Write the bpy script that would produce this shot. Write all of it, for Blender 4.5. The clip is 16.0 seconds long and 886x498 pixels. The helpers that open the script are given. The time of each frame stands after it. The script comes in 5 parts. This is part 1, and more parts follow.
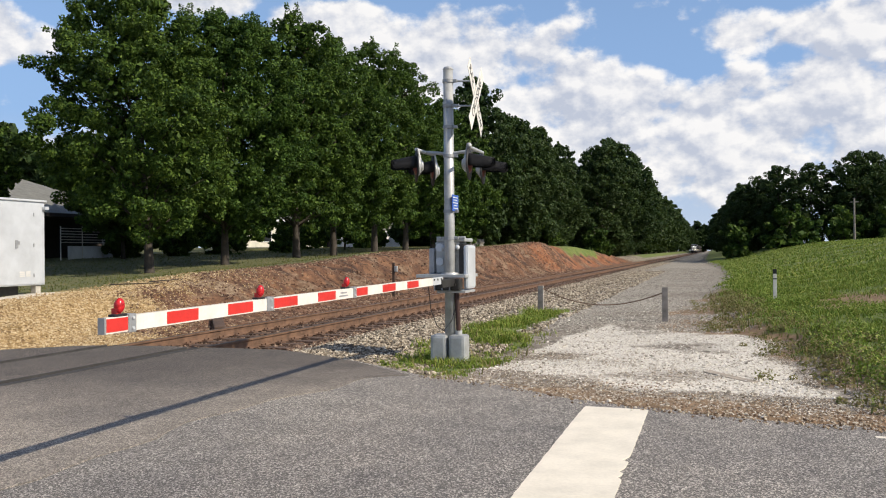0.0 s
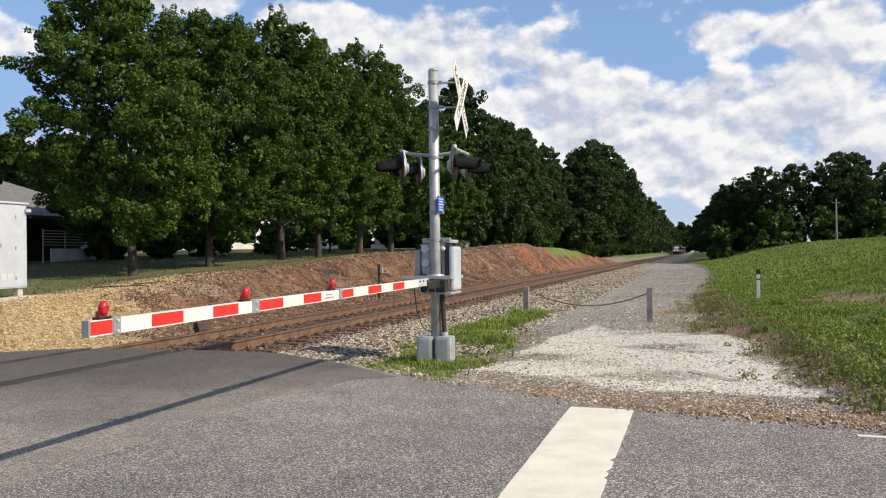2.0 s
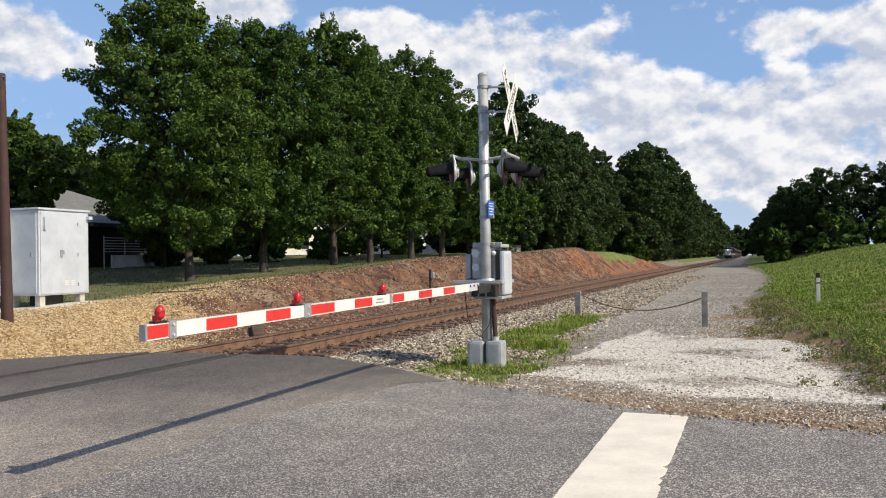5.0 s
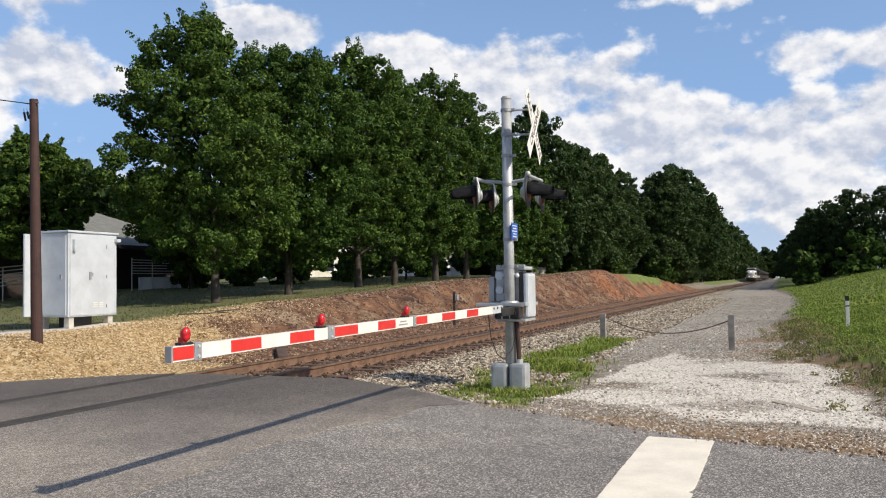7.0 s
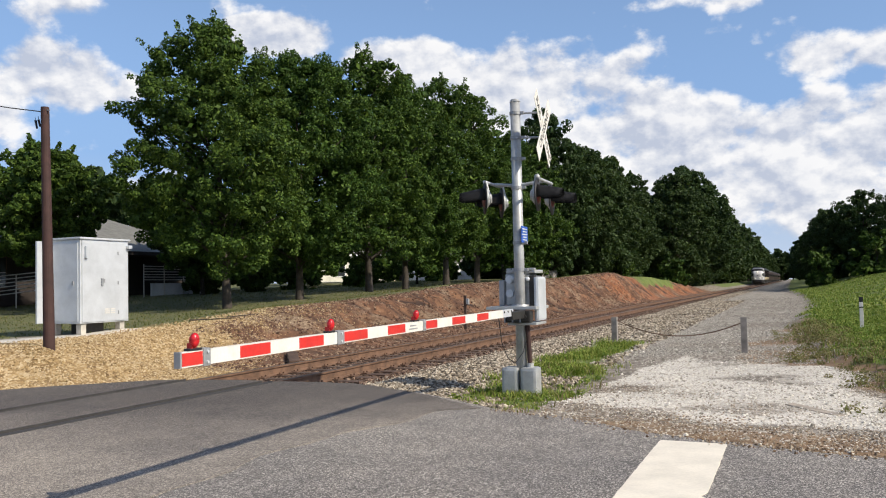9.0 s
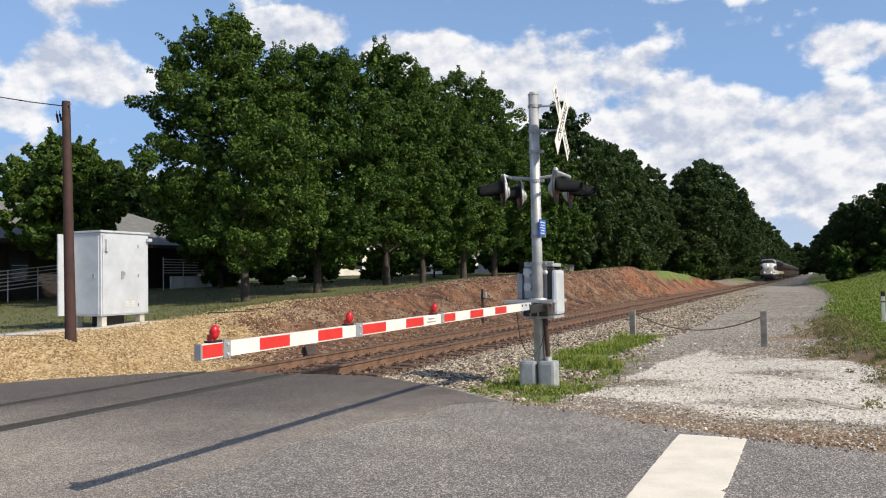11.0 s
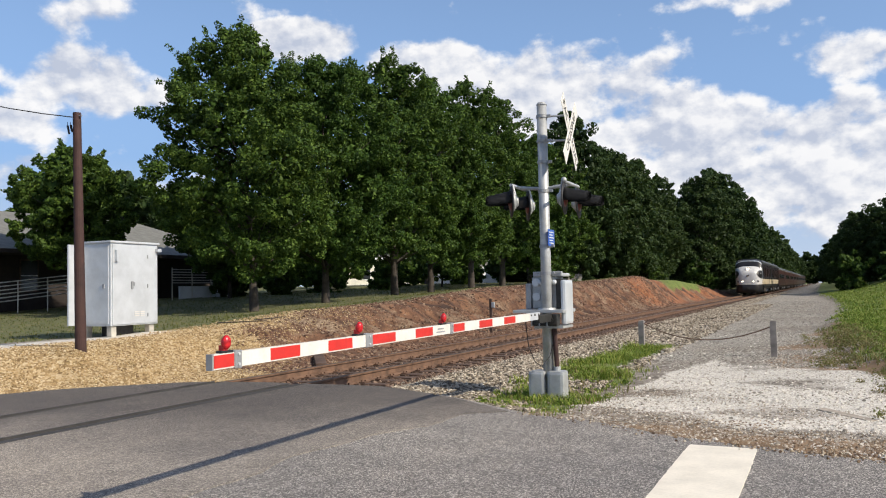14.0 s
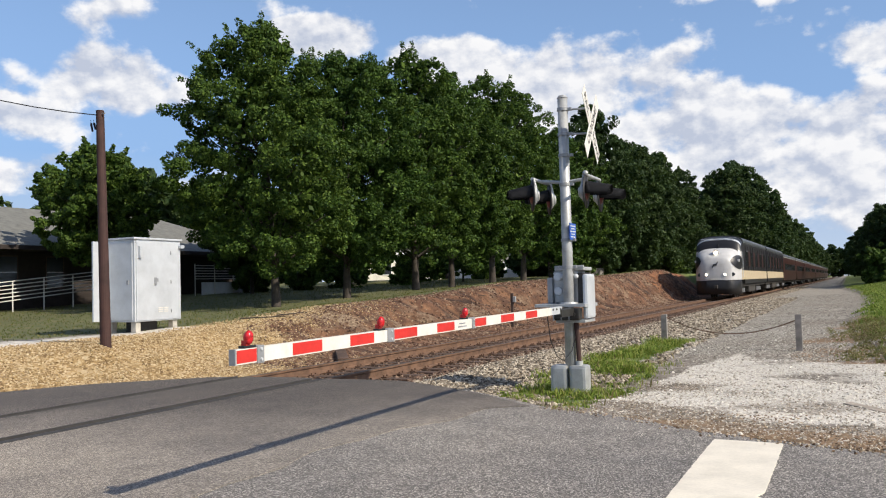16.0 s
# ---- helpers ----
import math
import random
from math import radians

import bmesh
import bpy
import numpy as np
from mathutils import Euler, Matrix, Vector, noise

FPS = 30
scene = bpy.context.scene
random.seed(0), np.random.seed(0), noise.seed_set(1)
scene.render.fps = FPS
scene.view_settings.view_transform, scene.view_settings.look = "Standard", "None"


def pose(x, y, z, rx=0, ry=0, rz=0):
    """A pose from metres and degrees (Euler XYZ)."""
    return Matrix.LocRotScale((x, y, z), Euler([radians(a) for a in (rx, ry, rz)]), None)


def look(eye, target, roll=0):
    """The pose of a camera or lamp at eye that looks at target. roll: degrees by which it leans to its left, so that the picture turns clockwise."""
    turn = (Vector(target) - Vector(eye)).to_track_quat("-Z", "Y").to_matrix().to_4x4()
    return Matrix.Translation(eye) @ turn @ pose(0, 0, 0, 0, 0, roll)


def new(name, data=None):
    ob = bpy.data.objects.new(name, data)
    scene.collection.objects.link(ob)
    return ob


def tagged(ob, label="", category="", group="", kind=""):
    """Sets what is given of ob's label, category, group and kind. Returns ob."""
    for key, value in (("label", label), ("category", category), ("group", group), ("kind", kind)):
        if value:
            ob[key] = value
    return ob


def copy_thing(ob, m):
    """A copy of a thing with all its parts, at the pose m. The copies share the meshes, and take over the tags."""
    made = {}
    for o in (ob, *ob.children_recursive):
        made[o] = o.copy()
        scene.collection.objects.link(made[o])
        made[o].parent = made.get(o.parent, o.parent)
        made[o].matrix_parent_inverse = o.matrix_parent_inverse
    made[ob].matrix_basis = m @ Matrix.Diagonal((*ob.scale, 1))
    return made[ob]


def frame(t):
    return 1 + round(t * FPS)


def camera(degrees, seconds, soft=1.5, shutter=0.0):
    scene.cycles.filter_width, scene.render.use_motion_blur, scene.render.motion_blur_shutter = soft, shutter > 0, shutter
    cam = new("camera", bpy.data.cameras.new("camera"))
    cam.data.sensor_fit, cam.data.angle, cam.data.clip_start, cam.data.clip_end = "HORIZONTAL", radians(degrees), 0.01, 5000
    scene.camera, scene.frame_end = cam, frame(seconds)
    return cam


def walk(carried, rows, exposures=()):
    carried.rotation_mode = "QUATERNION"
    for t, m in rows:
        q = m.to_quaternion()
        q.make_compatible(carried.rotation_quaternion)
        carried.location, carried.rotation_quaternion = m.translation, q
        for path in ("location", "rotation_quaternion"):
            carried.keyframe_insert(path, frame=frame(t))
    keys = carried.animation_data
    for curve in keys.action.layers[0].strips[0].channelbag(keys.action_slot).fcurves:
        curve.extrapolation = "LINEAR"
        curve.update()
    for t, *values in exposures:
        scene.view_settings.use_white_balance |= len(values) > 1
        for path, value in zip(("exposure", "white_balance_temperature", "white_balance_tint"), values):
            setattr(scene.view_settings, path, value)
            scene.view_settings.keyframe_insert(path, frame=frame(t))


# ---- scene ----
cam = camera(55.78, 16.0, soft=1.1)

PATH = [
    (0, -0.000, 0.000, 1.400, 90.233, 0.501, 17.760),
    (0.5, -0.003, 0.008, 1.391, 90.061, 0.053, 17.834),
    (1, -0.007, 0.004, 1.396, 89.814, -0.167, 17.391),
    (1.5, -0.004, -0.003, 1.404, 89.968, 0.111, 16.606),
    (2, -0.001, -0.008, 1.400, 90.321, 0.669, 16.760),
    (2.5, 0.004, 0.013, 1.392, 90.267, 1.061, 17.685),
    (3, -0.000, 0.020, 1.395, 90.396, 1.079, 18.268),
    (3.5, 0.005, 0.023, 1.400, 90.505, 1.065, 18.936),
    (4, 0.007, 0.005, 1.395, 90.512, 1.055, 19.599),
    (6.5, 0.023, -0.008, 1.395, 91.639, 0.774, 21.302),
    (7, 0.030, -0.020, 1.397, 92.250, 0.873, 21.945),
    (7.5, 0.036, -0.026, 1.399, 92.824, 1.083, 22.225),
    (8, 0.028, -0.007, 1.396, 92.746, 1.141, 22.360),
    (8.5, 0.035, -0.001, 1.392, 92.483, 1.072, 22.796),
    (9, 0.034, 0.009, 1.395, 92.545, 1.279, 22.705),
    (9.5, 0.037, 0.010, 1.395, 92.529, 1.433, 22.596),
    (10, 0.033, 0.002, 1.393, 92.366, 1.362, 23.165),
    (12.5, 0.021, 0.010, 1.390, 92.064, 1.115, 24.070),
    (13, 0.025, -0.002, 1.392, 92.399, 1.020, 24.045),
    (13.5, 0.025, -0.016, 1.398, 92.619, 1.042, 24.077),
    (14, 0.019, -0.020, 1.395, 92.805, 1.229, 24.401),
    (14.5, 0.022, -0.024, 1.393, 92.771, 1.340, 24.862),
    (15, 0.020, -0.019, 1.393, 92.691, 1.416, 25.211),
    (15.5, 0.017, -0.006, 1.392, 92.662, 1.503, 25.724),
    (16, 0.007, -0.003, 1.392, 92.487, 1.492, 25.837),
]
walk(cam, [(t, pose(*m)) for t, *m in PATH], exposures=[(0, 0.10, 6700, 10), (5, 0.10, 6600, 10), (16, 0.10, 6550, 10)])

# ---- world, sun ----
SUN_DIR = Vector((1.36, -0.20, 1.05)).normalized()


def make_world():
    w = bpy.data.worlds.new("sky")
    scene.world = w
    w.use_nodes = True
    nt = w.node_tree
    nt.nodes.clear()
    N, L = nt.nodes.new, nt.links.new

    def math_(op, a, b=None, c=None):
        n = N("ShaderNodeMath")
        n.operation = op
        for k, v in enumerate((a, b, c)):
            if v is None:
                continue
            if isinstance(v, (int, float)):
                n.inputs[k].default_value = v
            else:
                L(v, n.inputs[k])
        return n.outputs[0]

    sky = N("ShaderNodeTexSky")
    sky.sky_type, sky.sun_disc = "NISHITA", False
    sky.sun_elevation = math.asin(SUN_DIR.z)
    sky.sun_rotation = math.atan2(SUN_DIR.x, SUN_DIR.y)
    sky.air_density, sky.dust_density, sky.ozone_density = 1.0, 0.9, 1.6
    co = N("ShaderNodeTexCoord")
    sep = N("ShaderNodeSeparateXYZ")
    L(co.outputs["Generated"], sep.inputs[0])
    x, y, z = sep.outputs
    az = math_("MULTIPLY", math_("ARCTAN2", x, y), 180 / math.pi)
    el = math_("MULTIPLY", math_("ARCSINE", z), 180 / math.pi)
    flat = N("ShaderNodeCombineXYZ")
    L(math_("MULTIPLY", az, 0.085), flat.inputs[0])
    L(math_("MULTIPLY", el, 0.115), flat.inputs[1])
    big = N("ShaderNodeTexNoise")
    big.inputs["Scale"].default_value, big.inputs["Detail"].default_value, big.inputs["Roughness"].default_value = 2.1, 11, 0.54
    L(flat.outputs[0], big.inputs["Vector"])
    # the same noise a little nearer to the sun, for the lit side of the clouds
    off = N("ShaderNodeVectorMath")
    off.operation = "ADD"
    off.inputs[1].default_value = (0.03, 0.075, 0)
    L(flat.outputs[0], off.inputs[0])
    big2 = N("ShaderNodeTexNoise")
    big2.inputs["Scale"].default_value, big2.inputs["Detail"].default_value, big2.inputs["Roughness"].default_value = 2.1, 11, 0.54
    L(off.outputs[0], big2.inputs["Vector"])
    # cloud masses: azimuth, elevation, half widths, weight
    cover = None
    for a, e, wa, we, k in CLOUDS:
        u = math_("DIVIDE", math_("SUBTRACT", az, a), wa)
        v = math_("DIVIDE", math_("SUBTRACT", el, e), we)
        d = math_("ADD", math_("MULTIPLY", u, u), math_("MULTIPLY", v, v))
        m = math_("MULTIPLY", math_("SUBTRACT", 1.0, math_("MINIMUM", d, 1.6)), k)
        cover = m if cover is None else math_("MAXIMUM", cover, m)
    dens = math_("ADD", math_("MULTIPLY", cover, 0.42), math_("MULTIPLY", math_("SUBTRACT", big.outputs["Fac"], 0.5), 2.1))
    ramp = N("ShaderNodeMapRange")
    ramp.interpolation_type = "SMOOTHSTEP"
    L(dens, ramp.inputs["Value"])
    ramp.inputs["From Min"].default_value, ramp.inputs["From Max"].default_value = -0.02, 0.25
    shade = math_("SUBTRACT", big.outputs["Fac"], big2.outputs["Fac"])
    lit = N("ShaderNodeMapRange")
    L(shade, lit.inputs["Value"])
    lit.inputs["From Min"].default_value, lit.inputs["From Max"].default_value = -0.075, 0.065
    thick = N("ShaderNodeMapRange")
    L(dens, thick.inputs["Value"])
    thick.inputs["From Min"].default_value, thick.inputs["From Max"].default_value = 0.05, 0.65
    thick.inputs["To Min"].default_value, thick.inputs["To Max"].default_value = 1.0, 0.8
    tone = N("ShaderNodeMix")
    tone.data_type = "RGBA"
    L(math_("MULTIPLY", lit.outputs[0], thick.outputs[0]), tone.inputs[0])
    tone.inputs[6].default_value = (3.9, 4.25, 5.1, 1)
    tone.inputs[7].default_value = (7.5, 7.4, 7.3, 1)
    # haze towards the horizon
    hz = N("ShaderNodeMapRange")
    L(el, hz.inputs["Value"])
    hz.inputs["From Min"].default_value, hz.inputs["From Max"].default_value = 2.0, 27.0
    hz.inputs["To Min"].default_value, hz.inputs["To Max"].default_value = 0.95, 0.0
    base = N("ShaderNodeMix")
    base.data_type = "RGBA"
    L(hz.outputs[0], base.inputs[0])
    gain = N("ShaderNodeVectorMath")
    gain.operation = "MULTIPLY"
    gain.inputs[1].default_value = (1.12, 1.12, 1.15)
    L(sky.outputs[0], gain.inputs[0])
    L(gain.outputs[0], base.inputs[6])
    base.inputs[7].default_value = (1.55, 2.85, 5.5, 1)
    mix = N("ShaderNodeMix")
    mix.data_type = "RGBA"
    L(math_("MULTIPLY", ramp.outputs[0], 0.93), mix.inputs[0])
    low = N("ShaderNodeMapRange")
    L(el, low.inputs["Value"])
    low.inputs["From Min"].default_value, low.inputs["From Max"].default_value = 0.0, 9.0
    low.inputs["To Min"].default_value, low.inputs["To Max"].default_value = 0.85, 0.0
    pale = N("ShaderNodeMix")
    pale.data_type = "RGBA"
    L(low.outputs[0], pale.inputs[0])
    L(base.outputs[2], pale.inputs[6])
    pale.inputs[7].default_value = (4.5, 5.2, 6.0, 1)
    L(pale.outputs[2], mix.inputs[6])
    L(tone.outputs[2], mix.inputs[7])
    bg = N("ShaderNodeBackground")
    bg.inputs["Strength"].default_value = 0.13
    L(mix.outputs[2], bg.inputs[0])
    out = N("ShaderNodeOutputWorld")
    L(bg.outputs[0], out.inputs[0])


# cloud masses: azimuth from the track's line, elevation, half width, half height (degrees), weight
CLOUDS = [
    (-18, 12.8, 9, 3.9, 1.0), (-25, 15.0, 5.5, 2.0, 1.0), (-9, 9.3, 9, 3.9, 1.0), (-1, 8.6, 8, 2.9, 1.0), (6, 9.0, 8, 3.4, 1.0),
    (-12, 5.5, 10, 3.0, 0.9), (2, 4.6, 9, 1.9, 0.9), (-33.5, 16.6, 4.0, 1.6, 1.0), (-47.5, 13.2, 5.6, 2.3, 1.0), (-53, 11.0, 5, 1.5, 0.8),
    (-53, 7.3, 4, 1.7, 0.9), (-44.5, 7.0, 3, 0.9, 0.6), (-2, 18.2, 8, 1.2, 0.9), (3, 6.5, 12, 4.6, 1.05), (-6, 6.8, 10, 3.8, 1.0), (3.5, 13.8, 4.2, 1.8, 0.9), (9.5, 13, 4, 2.4, 0.9),
    (13, 7, 8, 4, 0.9), (45, 10, 22, 5, 0.6), (170, 12, 50, 7, 0.6), (-110, 12, 35, 6, 0.6),
]
make_world()
sun = new("sun", bpy.data.lights.new("sun", "SUN"))
sun.data.energy, sun.data.angle, sun.data.color = 5.0, radians(0.6), (1.0, 0.91, 0.765)
sun.matrix_world = look(SUN_DIR * 100, (0, 0, 0))


# ---- materials ----
def mat(name):
    m = bpy.data.materials.new(name)
    m.use_nodes = True
    b = m.node_tree.nodes["Principled BSDF"]
    return m, m.node_tree, b


def node(nt, kind, **inputs):
    n = nt.nodes.new(kind)
    for k, v in inputs.items():
        n.inputs[k].default_value = v
    return n


def noise_node(nt, scale, detail=6, rough=0.6, coord="Object"):
    tc = nt.nodes.new("ShaderNodeTexCoord")
    n = node(nt, "ShaderNodeTexNoise", Scale=scale, Detail=detail, Roughness=rough)
    nt.links.new(tc.outputs[coord], n.inputs["Vector"])
    return n


def ramp_node(nt, src, stops):
    r = nt.nodes.new("ShaderNodeValToRGB")
    r.color_ramp.elements[0].position, r.color_ramp.elements[0].color = stops[0][0], (*stops[0][1], 1)
    r.color_ramp.elements[1].position, r.color_ramp.elements[1].color = stops[-1][0], (*stops[-1][1], 1)
    for p, c in stops[1:-1]:
        e = r.color_ramp.elements.new(p)
        e.color = (*c, 1)
    nt.links.new(src, r.inputs[0])
    return r.outputs[0]


def mixc(nt, fac, a, b, blend="MIX"):
    m = nt.nodes.new("ShaderNodeMix")
    m.data_type, m.blend_type = "RGBA", blend
    for k, v in ((0, fac), (6, a), (7, b)):
        if isinstance(v, (int, float)):
            m.inputs[k].default_value = v
        elif isinstance(v, tuple):
            m.inputs[k].default_value = (*v, 1)
        else:
            nt.links.new(v, m.inputs[k])
    return m.outputs[2]


def bump(nt, b, src, strength, dist):
    n = node(nt, "ShaderNodeBump", Strength=strength, Distance=dist)
    nt.links.new(src, n.inputs["Height"])
    nt.links.new(n.outputs[0], b.inputs["Normal"])


def plain(name, c, rough=0.5, metal=0.0, var=0.25, scale=6.0, fine=60.0, bmp=0.1, dist=0.004, emit=0.0):
    """Paint, metal, rubber: a colour with dirt and grain at two scales."""
    m, nt, b = mat(name)
    n1, n2 = noise_node(nt, scale), noise_node(nt, fine, 3)
    dark = tuple(v * (1 - var) for v in c)
    lite = tuple(min(1, v * (1 + var * 0.35)) for v in c)
    col = ramp_node(nt, n1.outputs["Fac"], [(0.3, dark), (0.62, lite)])
    g = ramp_node(nt, n2.outputs["Fac"], [(0.3, (0.86, 0.86, 0.86)), (0.6, (1, 1, 1))])
    col = mixc(nt, 0.6, col, g, "MULTIPLY")
    nt.links.new(col, b.inputs["Base Color"])
    b.inputs["Roughness"].default_value, b.inputs["Metallic"].default_value = rough, metal
    if emit:
        nt.links.new(col, b.inputs["Emission Color"])
        b.inputs["Emission Strength"].default_value = emit
    bump(nt, b, n2.outputs["Fac"], bmp, dist)
    return m


def leaf_mat(name, c1, c2, c3):
    m, nt, b = mat(name)
    g = nt.nodes.new("ShaderNodeNewGeometry")
    oi = nt.nodes.new("ShaderNodeObjectInfo")
    col = ramp_node(nt, g.outputs["Random Per Island"], [(0.0, c1), (0.55, c2), (1.0, c3)])
    tint = ramp_node(nt, oi.outputs["Random"], [(0.0, (0.8, 0.88, 0.8)), (1.0, (1.1, 1.05, 0.95))])
    col = mixc(nt, 1.0, col, tint, "MULTIPLY")
    nt.links.new(col, b.inputs["Base Color"])
    b.inputs["Roughness"].default_value, b.inputs["Specular IOR Level"].default_value = 0.6, 0.16
    tr = nt.nodes.new("ShaderNodeBsdfTranslucent")
    nt.links.new(mixc(nt, 0.5, col, (0.12, 0.18, 0.03), "ADD"), tr.inputs[0])
    ms = nt.nodes.new("ShaderNodeMixShader")
    ms.inputs[0].default_value = 0.18
    nt.links.new(b.outputs[0], ms.inputs[1])
    nt.links.new(tr.outputs[0], ms.inputs[2])
    nt.links.new(ms.outputs[0], nt.nodes["Material Output"].inputs[0])
    return m


def island_mat(name, stops, rough=0.85, fine=30):
    """Loose stones: every stone has a tone of its own."""
    m, nt, b = mat(name)
    g = nt.nodes.new("ShaderNodeNewGeometry")
    col = ramp_node(nt, g.outputs["Random Per Island"], stops)
    n = noise_node(nt, fine, 4)
    col = mixc(nt, 0.6, col, ramp_node(nt, n.outputs["Fac"], [(0.3, (0.7, 0.7, 0.7)), (0.65, (1, 1, 1))]), "MULTIPLY")
    nt.links.new(col, b.inputs["Base Color"])
    b.inputs["Roughness"].default_value = rough
    return m


def asphalt_mat(name, c, agg, speck, oily=False):
    m, nt, b = mat(name)
    n0, n1 = noise_node(nt, 0.35, 5), noise_node(nt, 2.2, 6, 0.7)
    tc = nt.nodes.new("ShaderNodeTexCoord")
    vo = node(nt, "ShaderNodeTexVoronoi", Scale=agg)
    nt.links.new(tc.outputs["Object"], vo.inputs["Vector"])
    sp = ramp_node(nt, vo.outputs["Color"], [(0.25, tuple(v * 0.48 for v in c)), (0.58, c), (0.86, tuple(min(1, v * speck) for v in c))])
    big = ramp_node(nt, n0.outputs["Fac"], [(0.32, (0.70, 0.70, 0.72)), (0.68, (1.12, 1.10, 1.07))])
    mid = ramp_node(nt, n1.outputs["Fac"], [(0.3, (0.78, 0.78, 0.79)), (0.62, (1.06, 1.06, 1.05))])
    col = mixc(nt, 1.0, mixc(nt, 1.0, sp, big, "MULTIPLY"), mid, "MULTIPLY")
    if oily:
        # oil and brake dust dropped along the rails, fading outwards in an uneven edge
        sep = nt.nodes.new("ShaderNodeSeparateXYZ")
        nt.links.new(tc.outputs["Object"], sep.inputs[0])
        e = nt.nodes.new("ShaderNodeMath")
        e.operation = "MULTIPLY_ADD"
        nt.links.new(n0.outputs["Fac"], e.inputs[0])
        e.inputs[1].default_value = 3.4
        far = nt.nodes.new("ShaderNodeMath")
        far.operation = "MULTIPLY_ADD"
        nt.links.new(sep.outputs[1], far.inputs[0])
        far.inputs[1].default_value = -0.9
        side = nt.nodes.new("ShaderNodeMath")
        side.operation = "MULTIPLY"
        side.inputs[1].default_value = 0.4
        nt.links.new(sep.outputs[0], side.inputs[0])
        nt.links.new(side.outputs[0], far.inputs[2])
        nt.links.new(far.outputs[0], e.inputs[2])
        r = nt.nodes.new("ShaderNodeMapRange")
        nt.links.new(e.outputs[0], r.inputs["Value"])
        r.inputs["From Min"].default_value, r.inputs["From Max"].default_value = -8.8, -5.4
        r.inputs["To Min"].default_value, r.inputs["To Max"].default_value = 1.0, 0.0
        col = mixc(nt, r.outputs[0], col, mixc(nt, 1.0, col, (0.40, 0.39, 0.40), "MULTIPLY"))
    nt.links.new(col, b.inputs["Base Color"])
    b.inputs["Roughness"].default_value = 0.82
    bump(nt, b, vo.outputs["Distance"], 0.5, 0.006)
    return m


def ground_mat():
    """One sheet: gravel, white stone, red dirt, tan gravel, grass soil, by the masks laid on the mesh."""
    m, nt, b = mat("ground_cover")
    L = nt.links.new
    tc = nt.nodes.new("ShaderNodeTexCoord")

    def vor(scale):
        v = node(nt, "ShaderNodeTexVoronoi", Scale=scale)
        L(tc.outputs["Object"], v.inputs["Vector"])
        return v

    n_big, n_mid, n_fine = noise_node(nt, 0.4, 6), noise_node(nt, 2.6, 7, 0.65), noise_node(nt, 22, 5, 0.7)
    v1 = vor(17)
    v2 = vor(46)
    stone = ramp_node(nt, v1.outputs["Color"], [(0.1, (0.085, 0.068, 0.053)), (0.5, (0.21, 0.18, 0.145)), (0.95, (0.40, 0.36, 0.31))])
    white = ramp_node(nt, v2.outputs["Color"], [(0.1, (0.40, 0.37, 0.32)), (0.5, (0.60, 0.56, 0.50)), (0.95, (0.77, 0.73, 0.67))])
    tan = ramp_node(nt, v1.outputs["Color"], [(0.1, (0.17, 0.105, 0.045)), (0.5, (0.36, 0.245, 0.11)), (0.95, (0.54, 0.43, 0.27))])
    dirt = ramp_node(nt, n_mid.outputs["Fac"], [(0.32, (0.040, 0.020, 0.012)), (0.48, (0.115, 0.054, 0.028)), (0.70, (0.24, 0.125, 0.066))])
    n_patch = noise_node(nt, 0.75, 4)
    patch = ramp_node(nt, n_patch.outputs["Fac"], [(0.52, (0, 0, 0)), (0.66, (1, 1, 1))])
    dirt = mixc(nt, patch, dirt, ramp_node(nt, v1.outputs["Color"], [(0.1, (0.12, 0.072, 0.042)), (0.9, (0.31, 0.23, 0.155))]))
    soil = ramp_node(nt, n_mid.outputs["Fac"], [(0.3, (0.075, 0.11, 0.02)), (0.55, (0.13, 0.17, 0.034)), (0.76, (0.22, 0.20, 0.075))])
    brown = ramp_node(nt, n_mid.outputs["Fac"], [(0.3, (0.14, 0.085, 0.045)), (0.7, (0.31, 0.205, 0.12))])
    grey = ramp_node(nt, v2.outputs["Color"], [(0.1, (0.16, 0.14, 0.115)), (0.5, (0.28, 0.255, 0.215)), (0.95, (0.44, 0.41, 0.36))])
    clay = ramp_node(nt, n_mid.outputs["Fac"], [(0.30, (0.085, 0.03, 0.013)), (0.5, (0.22, 0.085, 0.036)), (0.72, (0.36, 0.185, 0.095))])
    lawn = ramp_node(nt, n_mid.outputs["Fac"], [(0.3, (0.065, 0.08, 0.024)), (0.5, (0.105, 0.115, 0.038)), (0.72, (0.21, 0.17, 0.09))])
    # near-black soil tone that paints the shadow inside the bank's ruts
    rut_shade = ramp_node(nt, n_mid.outputs["Fac"], [(0.3, (0.022, 0.012, 0.008)), (0.7, (0.06, 0.03, 0.018))])
    layers = {"rut_shade": rut_shade, "grey": grey, "clay": clay, "lawn": lawn, "stone": stone, "white": white, "tan": tan, "dirt": dirt, "grass": soil, "brown": brown}
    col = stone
    for key in ("brown", "grey", "white", "tan", "dirt", "clay", "rut_shade", "grass", "lawn"):
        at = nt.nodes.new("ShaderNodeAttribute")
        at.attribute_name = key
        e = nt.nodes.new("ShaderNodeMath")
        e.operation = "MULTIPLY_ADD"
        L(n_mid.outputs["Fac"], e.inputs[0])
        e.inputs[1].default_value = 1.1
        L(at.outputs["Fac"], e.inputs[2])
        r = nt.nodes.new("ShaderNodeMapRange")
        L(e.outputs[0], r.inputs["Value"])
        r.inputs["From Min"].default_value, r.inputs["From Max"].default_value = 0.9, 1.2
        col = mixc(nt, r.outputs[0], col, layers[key])
